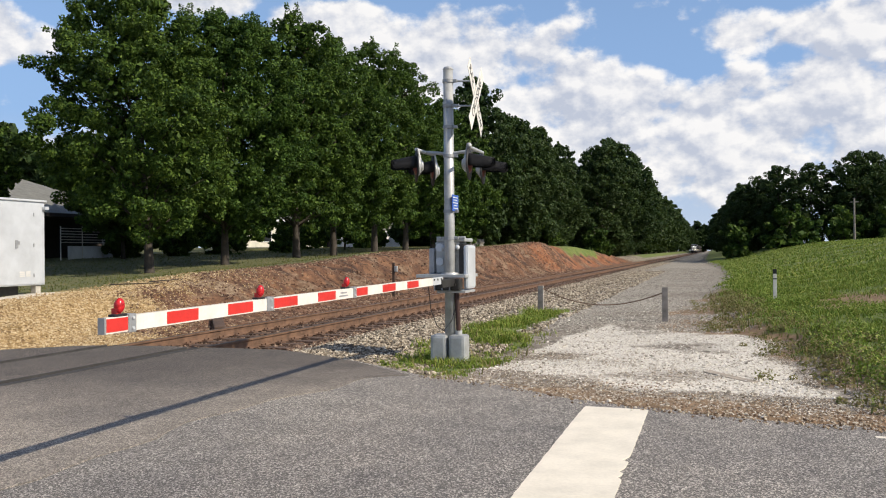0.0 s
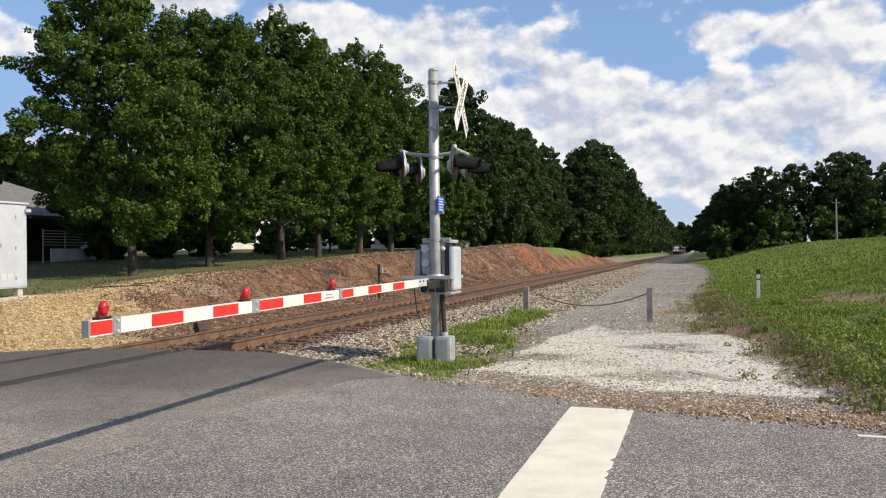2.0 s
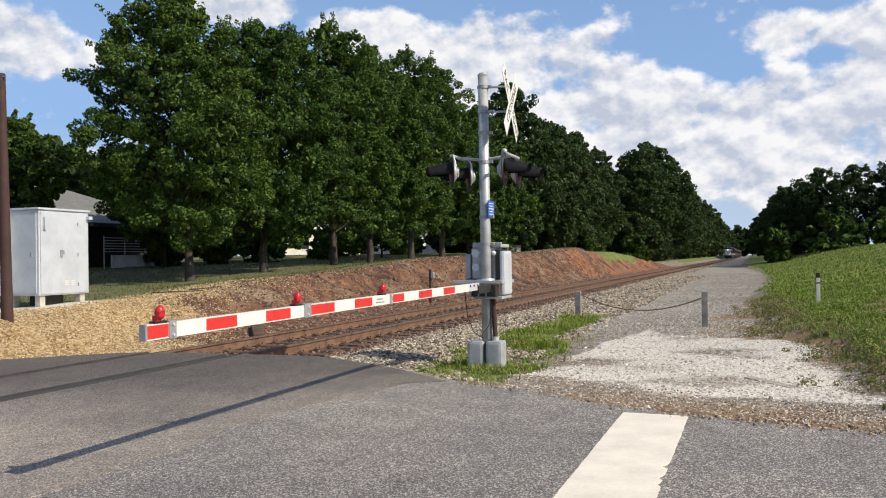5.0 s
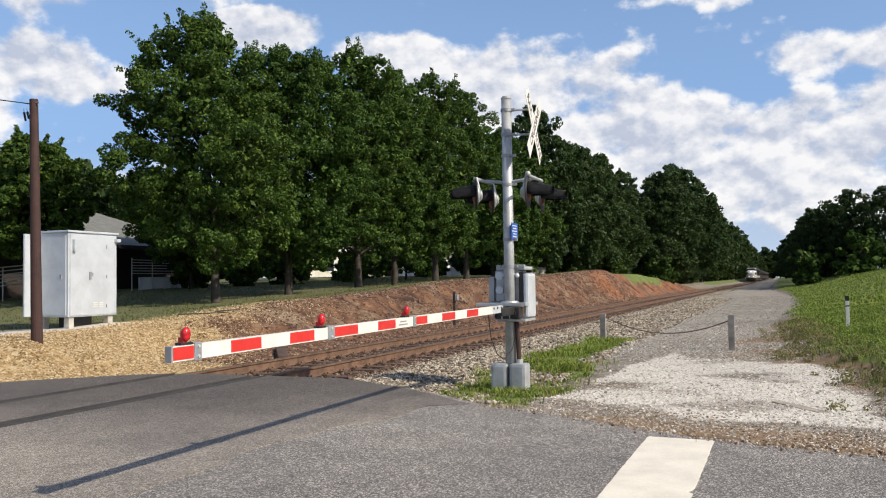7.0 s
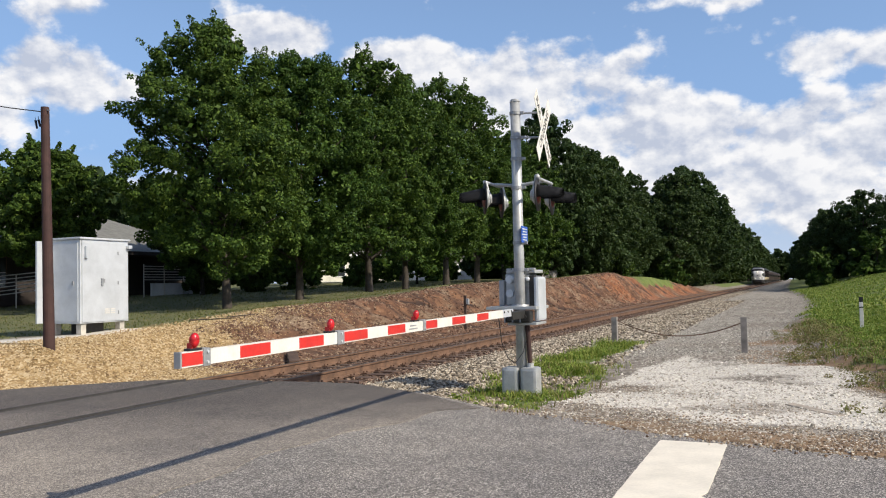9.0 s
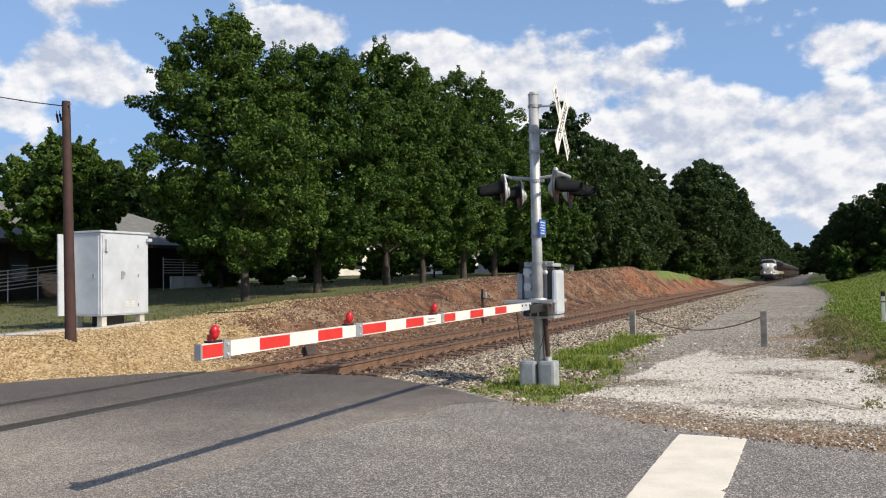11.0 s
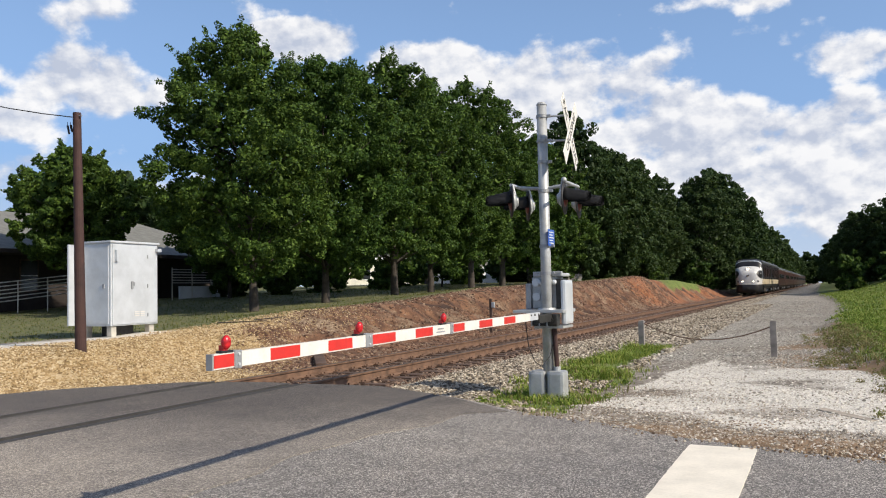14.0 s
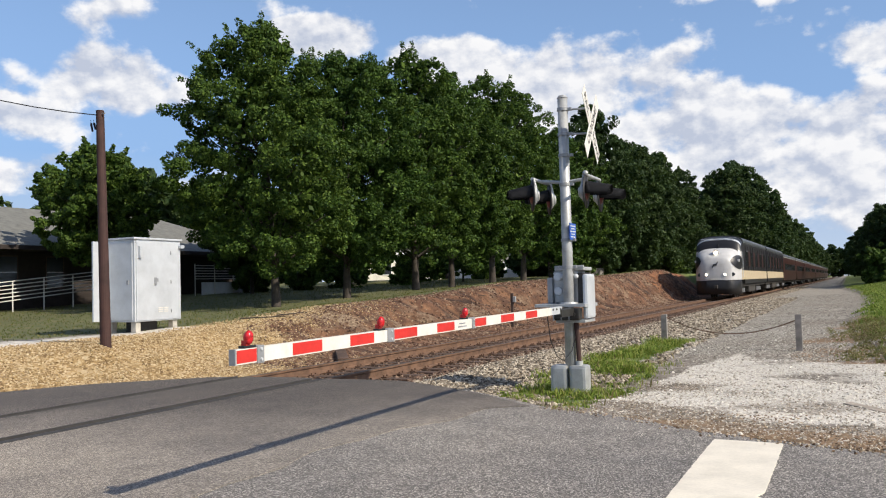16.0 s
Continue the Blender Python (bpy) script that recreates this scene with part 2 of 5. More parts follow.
    big = ramp_node(nt, n_big.outputs["Fac"], [(0.3, (0.84, 0.84, 0.82)), (0.7, (1.06, 1.05, 1.04))])
    fine = ramp_node(nt, n_fine.outputs["Fac"], [(0.3, (0.72, 0.72, 0.72)), (0.62, (1.06, 1.06, 1.06))])
    col = mixc(nt, 1.0, mixc(nt, 1.0, col, big, "MULTIPLY"), fine, "MULTIPLY")
    L(col, b.inputs["Base Color"])
    b.inputs["Roughness"].default_value = 0.95
    bump(nt, b, mixc(nt, 0.35, n_fine.outputs["Fac"], v2.outputs["Distance"]), 0.5, 0.02)
    return m


M = {
    "ground": ground_mat(),
    "asphalt": asphalt_mat("worn_asphalt", (0.185, 0.170, 0.153), 112, 3.4),
    "asphalt_new": asphalt_mat("crossing_asphalt", (0.268, 0.236, 0.200), 110, 2.0, True),
    "rubber": plain("rubber_flange_strip", (0.04, 0.037, 0.035), 0.8, 0, 0.4, 3, 40, 0.3),
    "line": plain("road_paint", (0.74, 0.68, 0.57), 0.7, 0, 0.14, 3, 40, 0.3),
    "galv": plain("galvanised_steel", (0.43, 0.44, 0.44), 0.48, 0.35, 0.28, 5, 50),
    "alu": plain("cabinet_aluminium", (0.56, 0.585, 0.61), 0.42, 0.25, 0.14, 2.5, 50, 0.05),
    "alu_dark": plain("dull_aluminium", (0.33, 0.34, 0.35), 0.5, 0.4, 0.25, 4),
    "white": plain("white_sheeting", (0.68, 0.655, 0.60), 0.5, 0, 0.12, 7),
    "red": plain("red_sheeting", (0.56, 0.028, 0.022), 0.45, 0, 0.15, 7),
    "lens": plain("red_lens", (0.48, 0.014, 0.018), 0.25, 0, 0.55, 45, emit=0.15),
    "lens_dim": plain("dark_red_lens", (0.11, 0.008, 0.012), 0.35, 0, 0.2, 20),
    "black": plain("black_paint", (0.012, 0.012, 0.014), 0.65, 0, 0.3, 8),
    "hub": plain("greasy_casting", (0.035, 0.033, 0.03), 0.5, 0.3, 0.4, 12),
    "blue": plain("blue_sign_face", (0.02, 0.09, 0.42), 0.4, 0, 0.1, 10),
    "rust": plain("rusty_rail", (0.165, 0.094, 0.058), 0.75, 0.15, 0.5, 4, 45, 0.3),
    "railtop": plain("polished_rail_head", (0.16, 0.115, 0.085), 0.45, 0.6, 0.3, 3, 40),
    "tie": plain("creosoted_timber", (0.085, 0.052, 0.036), 0.85, 0, 0.5, 5, 40, 0.5, 0.01),
    "wood": plain("grey_weathered_wood", (0.24, 0.22, 0.20), 0.85, 0, 0.4, 6, 50, 0.4),
    "palewood": plain("bleached_board", (0.36, 0.31, 0.25), 0.9, 0, 0.35, 8, 60, 0.4),
    "pole": plain("brown_utility_pole", (0.050, 0.022, 0.018), 0.8, 0, 0.4, 4, 30, 0.4),
    "concrete": plain("precast_concrete", (0.48, 0.45, 0.39), 0.9, 0, 0.3, 5),
    "bark": plain("tree_bark", (0.055, 0.045, 0.036), 0.9, 0, 0.5, 5, 25, 0.7, 0.03),
    "leaf": leaf_mat("broad_leaves", (0.018, 0.040, 0.009), (0.040, 0.080, 0.013), (0.105, 0.165, 0.030)),
    "leaf_far": leaf_mat("wood_leaves", (0.015, 0.031, 0.011), (0.028, 0.052, 0.016), (0.055, 0.086, 0.028)),
    "grassblade": leaf_mat("grass_blades", (0.095, 0.155, 0.024), (0.165, 0.23, 0.038), (0.30, 0.30, 0.09)),
    "lawnblade": leaf_mat("lawn_blades", (0.07, 0.085, 0.025), (0.105, 0.118, 0.037), (0.17, 0.15, 0.062)),
    "drygrass": leaf_mat("dry_weeds", (0.16, 0.13, 0.06), (0.26, 0.20, 0.10), (0.15, 0.19, 0.05)),
    "ballast": island_mat("ballast_stones", [(0, (0.055, 0.042, 0.03)), (0.5, (0.26, 0.21, 0.15)), (1, (0.58, 0.51, 0.40))]),
    "rustballast": island_mat("rust_stained_ballast", [(0, (0.045, 0.026, 0.018)), (0.6, (0.13, 0.075, 0.048)), (1, (0.30, 0.21, 0.15))]),
    "lanestone": island_mat("lane_stones", [(0, (0.12, 0.105, 0.085)), (0.5, (0.28, 0.255, 0.215)), (1, (0.54, 0.50, 0.44))]),
    "mixedstone": island_mat("mixed_stones", [(0, (0.12, 0.08, 0.05)), (0.4, (0.30, 0.235, 0.165)), (0.75, (0.48, 0.42, 0.34)), (1, (0.68, 0.63, 0.55))]),
    "whitestone": island_mat("white_stones", [(0, (0.22, 0.19, 0.15)), (0.35, (0.50, 0.46, 0.39)), (0.7, (0.66, 0.61, 0.53)), (1, (0.82, 0.78, 0.70))]),
    "grit": island_mat("edge_grit_stones", [(0, (0.10, 0.06, 0.035)), (0.5, (0.26, 0.17, 0.10)), (0.8, (0.42, 0.33, 0.22)), (1, (0.62, 0.56, 0.46))]),
    "tanstone": island_mat("tan_stones", [(0, (0.14, 0.08, 0.03)), (0.5, (0.38, 0.26, 0.115)), (1, (0.62, 0.51, 0.33))]),
    "clod": island_mat("red_clods", [(0, (0.06, 0.03, 0.018)), (0.6, (0.14, 0.07, 0.04)), (1, (0.34, 0.25, 0.17))]),
    "roof": plain("grey_shingles", (0.16, 0.16, 0.145), 0.9, 0, 0.3, 3, 14, 0.6, 0.02),
    "darkwall": plain("dark_board_wall", (0.030, 0.022, 0.019), 0.8, 0, 0.35, 3, 20),
    "cream": plain("cream_siding", (0.70, 0.68, 0.58), 0.7, 0, 0.15, 2, 20),
    "pale": plain("white_siding", (0.74, 0.76, 0.78), 0.7, 0, 0.15, 2, 20),
    "glass": plain("window_glass", (0.03, 0.035, 0.04), 0.08, 0, 0.2, 3, bmp=0),
    "train_black": plain("black_train_enamel", (0.014, 0.013, 0.014), 0.42, 0, 0.35, 2),
    "train_white": plain("white_train_enamel", (0.562, 0.555, 0.548), 0.35, 0, 0.12, 2),
    "train_gold": plain("cream_train_band", (0.58, 0.48, 0.33), 0.35, 0, 0.2, 2),
    "train_maroon": plain("maroon_train_enamel", (0.05, 0.021, 0.017), 0.35, 0, 0.3, 2),
    "train_roof": plain("sooty_train_roof", (0.045, 0.05, 0.05), 0.45, 0, 0.3, 2),
    "beam": plain("headlight_glow", (1.0, 0.88, 0.66), 0.3, 0, 0.02, 2, emit=3.5),
    "grime": plain("grimy_underframe", (0.05, 0.045, 0.04), 0.8, 0.2, 0.4, 3),
}


# ---- building helpers ----
def mesh_from(name, verts, faces, material):
    me = bpy.data.meshes.new(name)
    me.from_pydata(verts, [], faces)
    me.materials.append(M[material])
    me.update()
    return me


def part(name, bm, material, parent, label=""):
    """Links a bmesh as one mesh under its thing."""
    me = bpy.data.meshes.new(name)
    bm.to_mesh(me)
    bm.free()
    me.materials.append(M[material])
    ob = new(name, me)
    ob.parent = parent
    if label:
        ob["label"] = label
    return ob


def thing(name, at=(0, 0, 0), label="", category="", group="", kind="", rz=0.0):
    ob = new(name)
    ob.matrix_basis = pose(*at, 0, 0, rz)
    return tagged(ob, label, category, group, kind)


def box(bm, x0, x1, y0, y1, z0, z1, bevel=0.0):
    r = bmesh.ops.create_cube(bm, size=1.0)
    vs = r["verts"]
    bmesh.ops.transform(bm, verts=vs, matrix=Matrix.Translation(((x0 + x1) / 2, (y0 + y1) / 2, (z0 + z1) / 2)) @ Matrix.Diagonal((x1 - x0, y1 - y0, z1 - z0, 1)))
    if bevel:
        es = list({e for v in vs for e in v.link_edges})
        bmesh.ops.bevel(bm, geom=es, offset=bevel, segments=2, affect="EDGES", profile=0.6)
    return bm


def boxed(*a, bevel=0.0):
    return box(bmesh.new(), *a, bevel=bevel)


def tube(bm, p, q, r0, r1=None, n=12, caps=True):
    p, q = Vector(p), Vector(q)
    r1 = r0 if r1 is None else r1
    d = q - p
    m = Matrix.Translation((p + q) / 2) @ d.to_track_quat("Z", "Y").to_matrix().to_4x4()
    bmesh.ops.create_cone(bm, cap_ends=caps, segments=n, radius1=r0, radius2=r1, depth=d.length, matrix=m)
    return bm


def tubed(p, q, r0, r1=None, n=12):
    return tube(bmesh.new(), p, q, r0, r1, n)


def smooth(ob):
    for p in ob.data.polygons:
        p.use_smooth = True
    return ob


def lerp_table(t, rows):
    return float(np.interp(t, [r[0] for r in rows], [r[1] for r in rows]))


def sstep(a, b, x):
    u = np.clip((x - a) / (b - a), 0, 1)
    return u * u * (3 - 2 * u)


# ---- the lie of the land ----
TRACK_X, RAIL_Z, GAUGE = -8.20, -0.02, 1.505
ROAD_EDGE = [(-70, 7.6), (-20, 7.9), (-11.3, 8.1), (-10.8, 9.3), (-9.3, 10.7), (-8.2, 10.9), (-6.0, 10.9), (-4.4, 10.0), (-3.1, 8.95), (-2.2, 8.6), (-1.3, 7.98), (-0.5, 7.66), (0.2, 7.43), (1.3, 7.2), (6, 6.9), (60, 6.9)]
CREST = [(-50, 0.2), (6, 0.25), (9, 0.40), (11.5, 0.46), (14.5, 0.47), (17, 0.62), (21, 0.88), (27, 1.06), (35, 1.45), (52, 1.74), (60, 1.95), (66, 2.15), (74, 1.9), (88, 1.85), (105, 1.2), (126, 0.5), (200, 0.6), (600, 1.0)]
FOOT = [(-50, 2.2), (5, 2.0), (7.6, 1.45), (9.1, 1.2), (11.3, 1.0), (14, 1.0), (15.4, 0.2), (20, 0.0), (28, -0.3), (46, 0.5), (68, 0.5), (110, -1.5), (600, -2.0)]


# the white patch on the access track: its far and near limits
WHITE_FAR = [(-2.9, 10.6), (-2.5, 12.6), (-2.2, 15.6), (-1.9, 16.9), (-0.7, 15.5), (0.9, 15.0), (1.6, 13.5)]
WHITE_NEAR = [(-2.7, 9.7), (-2.0, 9.3), (-0.7, 8.9), (0.8, 8.9), (1.5, 9.0)]


def table_np(t, rows):
    return np.interp(t, [r[0] for r in rows], [r[1] for r in rows])


def fbm(x, y, s, seed=0.0):
    """Cheap smooth unevenness from a few sines."""
    v = 0
    a = 1.0
    for k in range(4):
        v = v + a * np.sin(x * s * 1.7 ** k + 1.3 * k + seed + 1.1 * np.sin(y * s * 1.35 ** k + k)) * np.cos(y * s * 1.9 ** k - 0.7 * k + seed * 2)
        a *= 0.55
    return v


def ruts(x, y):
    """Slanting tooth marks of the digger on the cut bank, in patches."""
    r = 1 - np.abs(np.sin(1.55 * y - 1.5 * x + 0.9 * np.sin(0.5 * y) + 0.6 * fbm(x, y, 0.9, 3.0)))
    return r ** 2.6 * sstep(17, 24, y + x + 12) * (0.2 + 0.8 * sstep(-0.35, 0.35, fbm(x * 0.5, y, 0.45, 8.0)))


def land(x, y):
    x, y = np.asarray(x, float), np.asarray(y, float)
    road = sstep(0.25, -0.05, y - table_np(x, ROAD_EDGE))
    z = -0.05 + 0.02 * fbm(x, y, 0.9)
    # ballast bed beside and under the track, falling away from the ties
    bed = sstep(2.6, 1.5, np.abs(x - TRACK_X))
    z = z * (1 - bed) + bed * (RAIL_Z - 0.235)
    z = z - 0.10 * sstep(-10.0, -10.6, x) * (1 - sstep(-10.8, -11.6, x))
    # cut bank on the far side
    crest = table_np(y, CREST)
    rise = sstep(-10.5, -13.5 + 0.25 * np.sin(y * 0.4), x)
    gully = 1 - np.abs(np.sin(0.75 * y - 0.7 * x + 1.3 * np.sin(0.33 * y) + 0.7 * fbm(x, y, 0.7, 1.0)))
    rut = ruts(x, y)
    rough = 0.05 * fbm(x, y, 2.1) + 0.22 * fbm(x * 0.6, y, 0.8, 2.0) - 0.75 * gully ** 2.5 * (0.4 + 0.6 * sstep(-0.3, 0.6, np.sin(0.21 * y + 0.5))) * sstep(16, 24, y) - 0.30 * rut
    z = z * (1 - rise) + rise * crest + rough * rise * (1 - rise) * 4.0 * sstep(130, 90, y)
    back = sstep(-14.0, -18.0, x)
    z = z - back * (0.32 * sstep(10, 22, y) - 0.05) + 0.12 * sstep(-20, -40, x)
    # grassy slope on the near side
    foot = table_np(y, FOOT)
    h = sstep(0, 13, x - foot) * (1.7 + 0.35 * sstep(20, 60, y)) + 0.16 * sstep(0.0, 0.7, x - foot)
    h = h * sstep(4, 13, y) + 0.06 * fbm(x, y, 0.8, 4.0) * sstep(0.3, 2, x - foot)
    z = z + h
    # the mast stands in a shallow dip beside the road
    z = z - 0.10 * np.exp(-((x + 3.5) ** 2 / 2.2 + (y - 11.4) ** 2 / 2.6))
    return z * (1 - road) + road * -0.10


def land1(x, y):
    return float(land(np.array([x]), np.array([y]))[0])


def soft_box(v, a, b, s):
    return sstep(a - s, a + s, v) * sstep(b + s, b - s, v)


def masks(x, y):
    foot = table_np(y, FOOT)
    n = 0.35 * fbm(x, y, 1.4, 1.0)
    top = table_np(x, WHITE_FAR) + 1.3 * n
    near = table_np(x, WHITE_NEAR) + 0.8 * n
    white = (0.92 + 0.45 * fbm(x, y, 1.1, 7.0)) * sstep(0.5, -0.4, y - top) * sstep(-0.25, 0.45, y - near) * sstep(-2.85, -2.4, x + n * 0.5) * sstep(0.15, -0.45, x - foot + n * 0.6)
    white = white - 1.1 * np.exp(-(((x + 2.25) / 0.6) ** 2 + ((y - 11.9) / 0.45) ** 2))
    white = np.clip(white * 1.08, 0, 1) + 0.8 * soft_box(x + n * 0.5, -15.6, -13.9, 0.4) * sstep(17.5, 16.0, y + n) * sstep(8.2, 9.5, y)
    grey = (0.62 + 0.42 * fbm(x, y, 0.8, 9.0)) * sstep(-5.9, -3.9, x + n * 1.4) * sstep(15.5, 17.5, y + n) * sstep(0.6, 0.0, x - foot + n)
    edge = y - table_np(x, ROAD_EDGE)
    brown = (0.55 + 0.3 * sstep(-1.5, 0.5, x)) * sstep(1.3, 0.3, edge + n * 1.5) * (x > -3.2) + 0.8 * soft_box(x - foot + n, -1.2, 0.5, 0.5) * soft_box(y, 14, 26, 3)
    brown = brown + 0.7 * soft_box(x - foot + n, 0.1, 1.0, 0.3) * soft_box(y, 8, 30, 2)
    brown = brown + 0.5 * soft_box(x + n * 0.4, TRACK_X - 1.5, TRACK_X + 1.5, 0.2)
    tan = sstep(-9.3, -9.8, x) * sstep(-15.0, -13.6, x) * sstep(19.0, 15.5, y + n * 3 + 1.6 * (x + 12.2))
    dirt = sstep(-9.4, -9.9, x + n * 0.3) * sstep(-15.6, -14.6, x + n * 0.5) * sstep(14.5, 18.0, y + n * 3 + 1.6 * (x + 12.2)) * sstep(135, 110, y)
    lawn = sstep(-13.5, -14.3, x + n * 0.6) * np.where(y < 16, sstep(-15.0, -17.0, x + n), 1.0)
    hill = sstep(0.3, 1.0, x - foot + n * 1.2)
    strip = np.clip(0.55 + 0.6 * fbm(x, y, 2.0, 6.0), 0, 1) * soft_box(x + n * 0.3, -4.35, -2.75, 0.3) * soft_box(y, 9.2, 14.5, 0.6) + soft_box(x + n * 0.3, -4.3, -3.3, 0.25) * soft_box(y, 14, 20, 1.5)
    topgrass = soft_box(y + n * 3, 76, 98, 6) * sstep(-11.8, -12.6, x)
    grass = np.clip(lawn + hill + strip + topgrass + sstep(140, 170, y) * (np.abs(x + 6) > 5.5), 0, 1)
    scar = np.clip(1.3 * np.exp(-(((x - 2.9) / 0.9) ** 2 + ((y - 19.6) / 2.8) ** 2)), 0, 1)
    brown = brown + 1.1 * scar + (0.62 + 0.5 * fbm(x, y, 2.2, 4.0)) * np.exp(-(((x + 0.2) / 0.9) ** 2 + ((y - 16.9) / 1.2) ** 2)) + 0.8 * sstep(-0.8, 0.1, x) * soft_box(edge + n, 0.0, 1.0, 0.3) * (y < 11)
    clay = soft_box(y + 4 * n, 58, 116, 5) * sstep(-10.3, -10.9, x) * (0.62 + 0.5 * fbm(x, y, 0.6, 5.0)) * dirt
    grass = grass * (1 - 0.9 * scar)
    # last mask: follows the ruts, darkening their hollows as shadow would
    return {"white": white, "brown": np.clip(brown, 0, 1), "tan": np.clip(tan, 0, 1), "dirt": np.clip(dirt, 0, 1), "grass": grass, "grey": np.clip(grey, 0, 1), "clay": np.clip(clay, 0, 1), "lawn": np.clip(lawn, 0, 1), "rut_shade": np.clip(1.25 * ruts(x, y) * dirt * soft_box(x, -13.6, -10.6, 0.4), 0, 1)}


def axis(parts):
    out = []
    for a, b, s in parts:
        out += list(np.arange(a, b, s))
    return np.array(out + [parts[-1][1]])


def build_ground():
    xs = axis([(-1600, -200, 140), (-200, -60, 14), (-60, -20, 2.0), (-20, -14.5, 0.5), (-14.5, 3.0, 0.2), (3.0, 12, 0.5), (12, 60, 3), (60, 200, 14), (200, 1600, 140)])
    ys = axis([(-600, -60, 60), (-60, -10, 5), (-10, 4, 1.0), (4, 28, 0.2), (28, 70, 0.3), (70, 130, 0.8), (130, 300, 6), (300, 700, 25), (700, 2600, 190)])
    X, Y = np.meshgrid(xs, ys)
    Z = land(X, Y)
    nx, ny = len(xs), len(ys)
    verts = np.stack([X, Y, Z], -1).reshape(-1, 3)
    idx = np.arange(nx * ny).reshape(ny, nx)
    quads = np.stack([idx[:-1, :-1], idx[:-1, 1:], idx[1:, 1:], idx[1:, :-1]], -1).reshape(-1, 4)
    me = mesh_from("ground", verts.tolist(), quads.tolist(), "ground")
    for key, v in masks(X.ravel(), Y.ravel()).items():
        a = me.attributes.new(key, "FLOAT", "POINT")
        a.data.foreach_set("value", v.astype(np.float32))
    for p in me.polygons:
        p.use_smooth = True
    tagged(new("ground", me), "uneven ground of gravel, red dirt bank and grass", "ground", kind="structure")


def slab(name, outline, z0, z1, material):
    """A flat slab over an outline in plan."""
    bm = bmesh.new()
    top = [bm.verts.new((x, y, z1)) for x, y in outline]
    low = [bm.verts.new((x, y, z0)) for x, y in outline]
    bm.faces.new(top)
    n = len(top)
    for k in range(n):
        bm.faces.new((top[k], low[k], low[(k + 1) % n], top[(k + 1) % n]))
    bmesh.ops.recalc_face_normals(bm, faces=bm.faces)
    bmesh.ops.triangulate(bm, faces=[f for f in bm.faces if len(f.verts) > 4])
    return bm


def edge_line(x0, x1, step=0.3, jag=0.05):
    rnd = random.Random(5)
    xs = list(np.arange(x0, x1, step)) + [x1]
    return [(x, lerp_table(x, ROAD_EDGE) + jag * (rnd.random() - 0.5) * 2) for x in xs]


def build_road():
    road = tagged(thing("road"), "worn grey asphalt road over the railway crossing", "road", kind="structure")
    r0, r1 = TRACK_X - GAUGE / 2, TRACK_X + GAUGE / 2
    cuts = [(-70, -10.4, "asphalt_new"), (-10.4, r0 - 0.085, "asphalt_new"), (r0 + 0.14, r1 - 0.14, "asphalt_new"), (r1 + 0.16, -6.35, "asphalt_new"), (-6.35, -4.75, "asphalt_new")]
    for a, b, m in cuts:
        e = edge_line(a, b)
        part("asphalt_panel", slab("p", [(a, -9.0), (b, -9.0)] + e[::-1], -0.16, 0.0, m), m, road, "smooth asphalt at the rails")
    for rx in (r0, r1):
        for a, b, z in ((0.045, 0.16, 0.004), (-0.14, -0.105, 0.004)) if rx == r1 else ((-0.085, -0.045, 0.004), (0.105, 0.14, 0.004)):
            part("flange_strip", slab("p", [(rx + a, -9.0), (rx + b, -9.0), (rx + b, 10.85), (rx + a, 10.85)], -0.16, z, "rubber"), "rubber", road, "dark strip along the rail")
    # worn coarse asphalt towards the stop line, its joint with the new patch slants
    e = edge_line(-4.75, 60)
    part("asphalt_panel", slab("p", [(-4.75, -9.0), (60, -9.0)] + e[::-1], -0.16, -0.001, "asphalt"), "asphalt", road, "coarse worn grey asphalt")
    # thin feathered lip of the newer layer over the old
    lip = [(-4.76, -9.0)] + [(-4.15 + 0.12 * math.sin(y * 1.7) + 0.05 * math.sin(y * 5) + 0.10 * max(0, y - 5), y) for y in np.arange(-9, 9.0, 0.3)] + [(-3.3, 9.0), (-4.4, lerp_table(-4.4, ROAD_EDGE) - 0.05), (-4.76, lerp_table(-4.76, ROAD_EDGE) - 0.05)]
    part("asphalt_lip", slab("p", lip, -0.05, 0.006, "asphalt_new"), "asphalt_new", road, "thin edge of the newer asphalt")
    # stop line with bitten edges
    rnd = random.Random(9)
    ys = np.arange(1.2, 7.53, 0.05)
    l, r = [], []
    for side, x0, s in ((l, -1.10, 1), (r, -0.535, -1)):
        bite = 0.0
        for y in ys:
            bite = rnd.uniform(0.02, 0.05) if rnd.random() < 0.035 else bite * 0.35
            side.append((x0 + s * bite + rnd.uniform(-0.003, 0.003), y))
    part("stop_line", slab("p", l + [(-1.09, 7.58), (-0.55, 7.55)] + r[::-1], -0.02, 0.004, "line"), "line", road, "thick cream painted stop line with chipped edges")
    el = [(x, lerp_table(x, ROAD_EDGE) - 0.30) for x in (1.15, 2, 4, 8, 20, 60)]
    part("edge_line", slab("p", el + [(x, y - 0.06) for x, y in el[::-1]], -0.02, 0.003, "line"), "line", road, "thin painted edge line")


# ---- railway ----
RAIL_PROFILE = [(-0.07, -0.17), (0.07, -0.17), (0.07, -0.158), (0.012, -0.135), (0.010, -0.045), (0.036, -0.035), (0.036, -0.006), (0.028, 0.0), (-0.028, 0.0), (-0.036, -0.006), (-0.036, -0.035), (-0.010, -0.045), (-0.012, -0.135), (-0.07, -0.158)]


